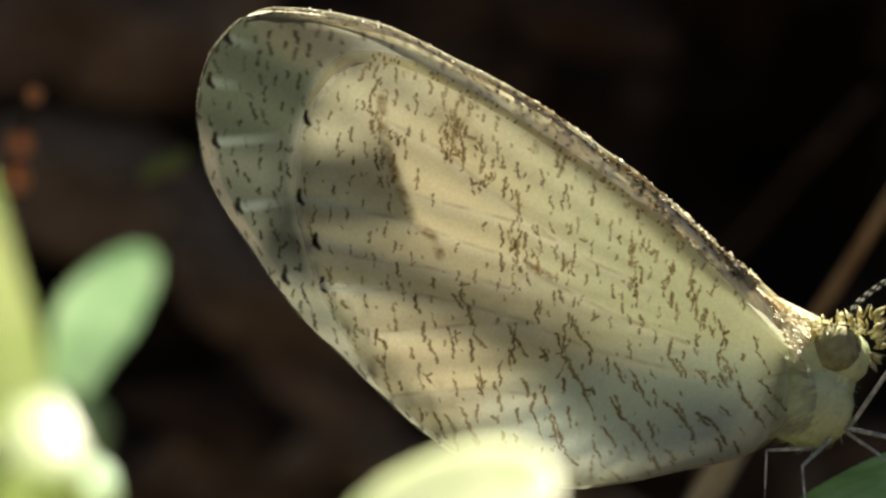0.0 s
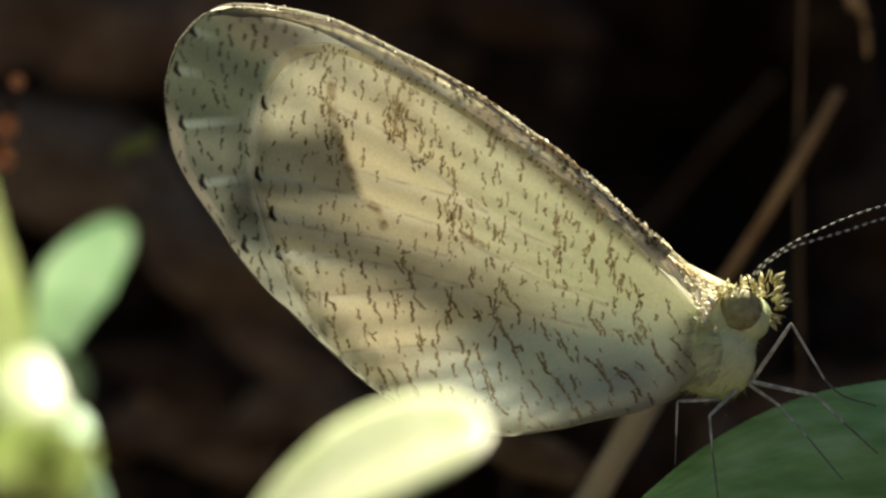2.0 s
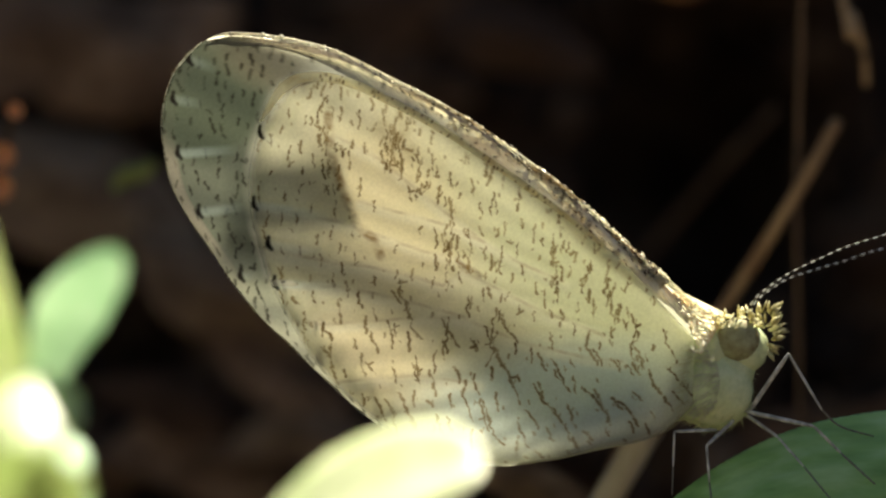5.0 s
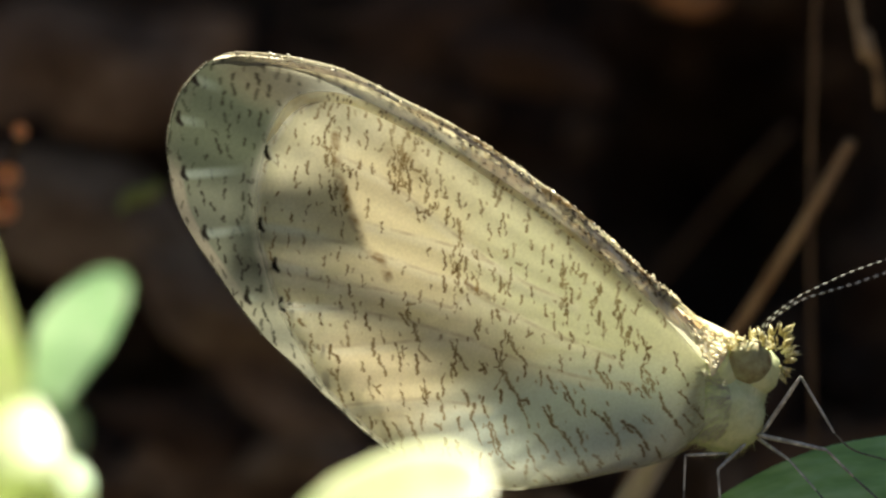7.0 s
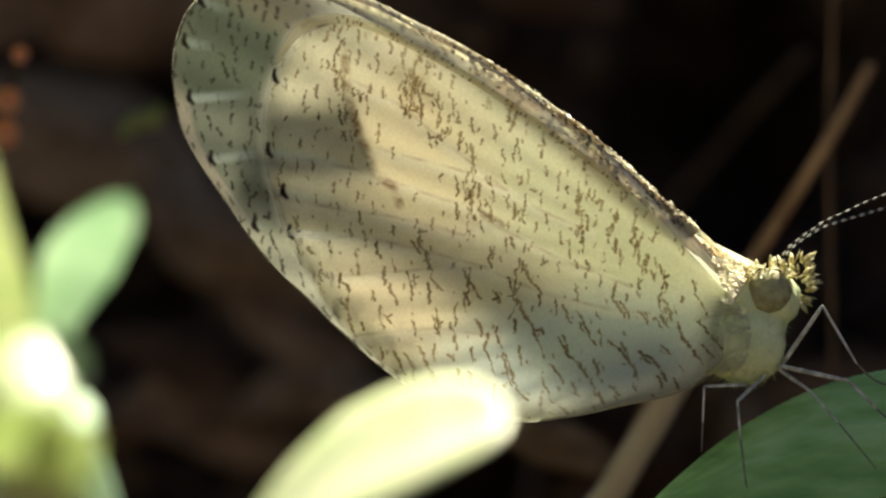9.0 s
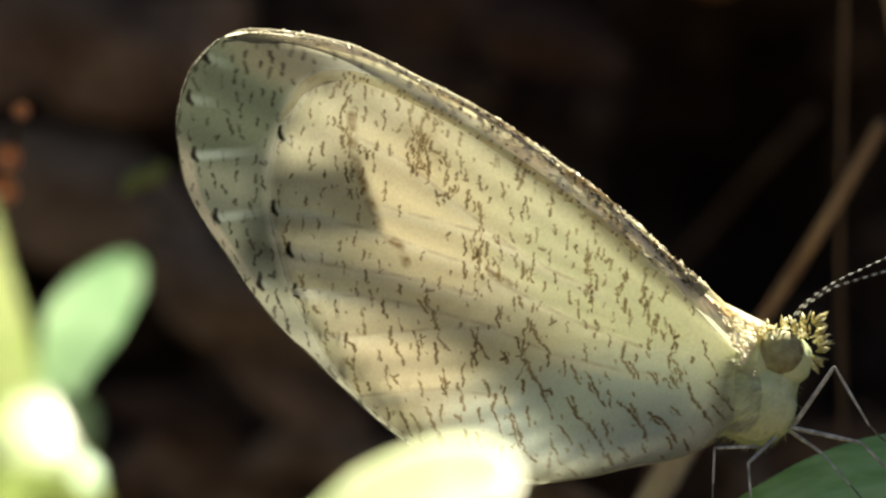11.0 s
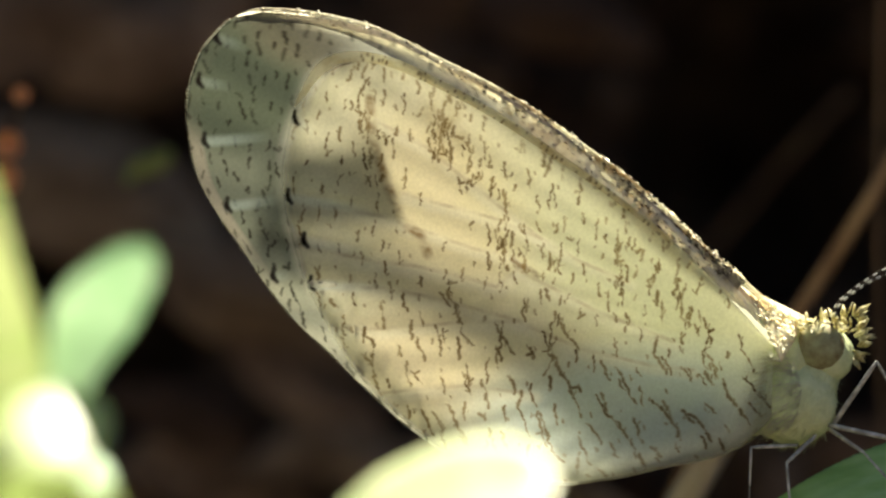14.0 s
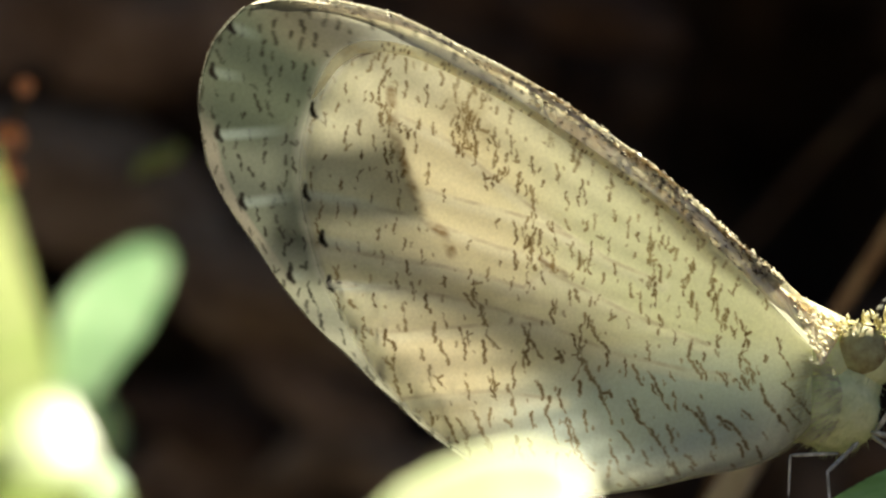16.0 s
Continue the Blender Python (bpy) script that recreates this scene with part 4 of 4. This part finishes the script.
dry_stalk([mm(16.5, 15, 5.96), mm(14.66, 14, 2.77), mm(11.9, 14, -1.6), mm(7.3, 14, -8.3), mm(-4.34, 16, -39.1)], 0.23, STRAW, "brown bent dry stalk behind the butterfly", 19)
dry_stalk([mm(*(15.14, 15.00, 15.07)), mm(*(14.92, 15.00, 8.01)), mm(*(14.81, 15.00, 0.96)), mm(*(15.11, 16.00, -10.82)), mm(*(15.79, 18.00, -40.51))], 0.1, TWIG, "thin upright dry stalk behind the butterfly", 12)
dry_stalk([mm(17.7, 15, 7.4), mm(17.6, 15, 8.7), mm(17.15, 15, 10.4), mm(16.4, 17, 14.2), mm(12, 47, 63)], 0.13, STRAW, "pale broken stalk hanging down from the bank", 8)
dry_stalk([mm(14.4, 27, 6.7), mm(12.84, 28, 5.0), mm(11.32, 30, 3.26), mm(9.3, 32, 0.8), mm(6.8, 33, -2.4), mm(3.6, 33, -9), mm(1.5, 31, -21), mm(1, 29, -41.77)], 0.2, BARK, "thin curved dark stalk at the bank", 28)
dry_stalk([mm(9.5, 11, -5.0), mm(8.4, 10, -7.0), mm(6.1, 10, -10.9), mm(2.6, 11, -17.1), mm(-1, 20, -40.7)], 0.55, HAY, "thick pale dry stalk under the butterfly", 22)


# a fern frond added out of view, arching from the bank to dapple the wings
def over(x, z, far):
    return mm(x, -0.6, z) + SUN_WAY * far / 1000


frond = thing("shade_frond", "unseen green frond added above to cast shade on the wings", "fern", mm(52, 58, 70))
rib = evenly(bend([p - frond.location for p in (over(-8.5, 0.1, 57), over(-5.5, -0.5, 57), over(-2.0, -1.9, 57), over(0.4, -3.1, 57), over(2.1, -4.1, 57), over(4.9, -6.1, 58), over(8.3, -6.5, 59), over(11, -6.8, 60), mm(36, 44, 62), mm(52, 58, 70))], 10), 0.00062)
bm = bmesh.new()
tube(bm, rib, np.linspace(0.00012, 0.0005, len(rib)), 8)
part("stalk", bm, STALK, frond)
bm = bmesh.new()
side = Vector((0.1, -0.55, 0.8)).normalized()
for i, p in enumerate(rib[:-24]):
    x = p.x * 1000 + frond.location.x * 1000 - SUN_WAY.x * 57
    w = 0.001 * float(np.interp(x, [-8.5, -5.5, -2, 1, 5, 9, 12], [0.7, 0.85, 0.8, 1.15, 1.6, 1.0, 0.4]))
    along = (rib[i + 1] - p).normalized()
    for k in (-1, 1):
        a = side * k + along * 0.3
        leaf_mesh(bm, [p, p + a * w * 0.5, p + a * w], along, 0.34, lambda q: max(0.08, 1 - q * q), 0.1, 0.08, 4, 3)
part("leaflets", bm, PERCH, frond)

# ---- litter on the bank ----
def dead_leaf(at, size, turn, seed, material=LITTER, name="dead_leaf", label="curled brown dead leaf lying on the bank", category="dead leaf"):
    rng = np.random.default_rng(seed)
    ob = thing(name, label, category, at, "litter on the bank")
    b = bmesh.new()
    L = size / 1000
    leaf_mesh(b, [Vector((-L, 0, 0)), Vector((-0.3 * L, rng.uniform(-0.2, 0.2) * L, rng.uniform(0, 0.3) * L)),
                  Vector((0.4 * L, rng.uniform(-0.2, 0.2) * L, rng.uniform(-0.1, 0.3) * L)), Vector((L, 0, rng.uniform(-0.3, 0.2) * L))],
              (0.1, 1, 0.2), size * rng.uniform(0.3, 0.5), blade, rng.uniform(0.1, 0.6), 0.25, 8, 6, 0.12)
    ob.rotation_euler = [radians(a) for a in turn]
    part("blade", b, material, ob)
    b = bmesh.new()
    tube(b, bend([Vector((-1.35 * L, 0.1 * L, -0.1 * L)), Vector((-L, 0, 0.01 * L)), Vector((-0.6 * L, rng.uniform(-0.1, 0.1) * L, 0.1 * L))], 4), np.linspace(0.03, 0.02, 9) * L, 6)
    part("leaf_stalk", b, BARK, ob)
    return ob


def bank_y(z):
    return 37 + (z + 38) * 0.13


rng = np.random.default_rng(77)
for k in range(60):
    x, z = rng.uniform(-26, 26), rng.uniform(-16, 26)
    if hollow(x, z) < 0.002:
        dead_leaf(mm(x, bank_y(z) + rng.uniform(-3, 2), z), rng.uniform(2.0, 6), (rng.uniform(30, 120), rng.uniform(-40, 40), rng.uniform(-80, 80)), k,
                  (LITTER, LITTER, HUSK)[k % 3])
# small flakes of broken leaf
for k in range(44):
    x, z = rng.uniform(-19, 19), rng.uniform(-11, 13)
    if hollow(x, z) < 0.001:
        dead_leaf(mm(x, bank_y(z) - 4 + rng.uniform(-1.5, 1), z), rng.uniform(0.8, 2.0), (rng.uniform(30, 110), rng.uniform(-60, 60), rng.uniform(-80, 80)), 200 + k,
                  (TAN, HUSK, TAN, LITTER)[k % 4], label="small broken flake of brown dead leaf on the bank")
dead_leaf(mm(-10, 31, -9.3), 4.5, (65, 10, 12), 110, HUSK)
dead_leaf(mm(-13.5, 32, -8), 3.5, (60, -20, 30), 111, HUSK)
dead_leaf(mm(3, 31, 9.8), 4, (60, 15, -8), 112, LITTER)
dead_leaf(mm(-1, 32, 12), 4, (65, -10, 20), 113, LITTER)
# the paler leaves that stand out against the dark bank
dead_leaf(mm(*(-16.56, 31.00, 2.24)), 6.5, (60, 10, 4), 101, TAN, label="pale brown dead leaf lying on the bank")
dead_leaf(mm(*(-8.92, 30.00, -1.45)), 5.5, (70, 30, -10), 102, TAN, label="pale brown dead leaf lying on the bank")
dead_leaf(mm(*(-7.47, 31.00, -4.40)), 4.5, (60, 40, 5), 103, HUSK, label="pale brown dead leaf lying on the bank")
dead_leaf(mm(*(-15.62, 32.00, 9.39)), 7, (60, -20, 4), 104, HUSK, label="pale brown dead leaf lying on the bank")
dead_leaf(mm(*(-11.16, 31.00, -6.86)), 4.5, (60, 20, 20), 107, LITTER, label="pale brown dead leaf lying on the bank")
dead_leaf(mm(*(-5.49, 30.00, -7.82)), 4, (70, -10, 0), 108, TAN, label="pale brown dead leaf lying on the bank")
dead_leaf(mm(*(9.26, 27.00, 12.66)), 2.7, (60, 5, 10), 105, RUST, label="rusty brown dead leaf on the bank")
dead_leaf(mm(*(3.92, 17.00, -9.67)), 2.8, (80, 20, 0), 109, TAN, label="pale tan dead leaf caught among the dry stalks")
dead_leaf(mm(*(-13.01, 20.00, 3.67)), 1.1, (75, -38, 0), 106, OLIVE, "small_leaf", "small olive green leaf hanging at the bank", "leaf")


def orange_bud(at, r, seed):
    ob = thing("orange_bud", "tiny orange bud on a thin stalk", "bud", at, "orange buds")
    b = bmesh.new()
    for k in range(5):
        a = k * math.tau / 5 + seed
        d = Vector((math.cos(a), -0.5, math.sin(a)))
        leaf_mesh(b, [Vector((0, 0, 0)), d * r * 0.0006, d * r * 0.0009 + Vector((0, -0.0004 * r, 0))], Vector((-math.sin(a), 0.1, math.cos(a))), r * 0.5, oval, 0.3, 0.12, 4, 4)
    part("petals", b, ORANGE, ob)
    b = bmesh.new()
    tube(b, bend([Vector((0, 0.0002, 0)), mm(-2, 4, -8), mm(-3, 8, -36) - Vector((0, 0, at.z)) * 1], 8), [0.00015] * 17, 6)
    part("stalk", b, BARK, ob)


orange_bud(mm(*(-17.67, 14.00, 6.30)), 0.36, 0.2)
orange_bud(mm(*(-18.19, 14.00, 4.43)), 0.6, 0.9)
orange_bud(mm(*(-18.33, 14.00, 3.12)), 0.65, 1.5)


def make_clods():
    """Crumbly clods on the bank, pieces of the ground."""
    r = np.random.default_rng(9)
    shapes = []
    for k in range(12):
        b = bmesh.new()
        blob(b, (0, 0, 0), mm(1, 0.9, 0.7), None, 0.35, 1.6, 2, k)
        me = bpy.data.meshes.new("clod")
        b.to_mesh(me)
        b.free()
        me.polygons.foreach_set("use_smooth", [True] * len(me.polygons))
        me.materials.append(SOIL)
        shapes.append(me)
    for k in range(290):
        x, z = r.uniform(-26, 26), r.uniform(-18, 20)
        y = bank_y(z) + r.uniform(-1, 3) + 900 * hollow(x, z)
        ob = new("clod", shapes[k % 12])
        ob.parent = ground
        ob.matrix_basis = Matrix.LocRotScale(mm(x, y, z), Euler(r.uniform(0, 6, 3)), [r.uniform(0.4, 2.2) ** 1.3] * 3)


make_clods()
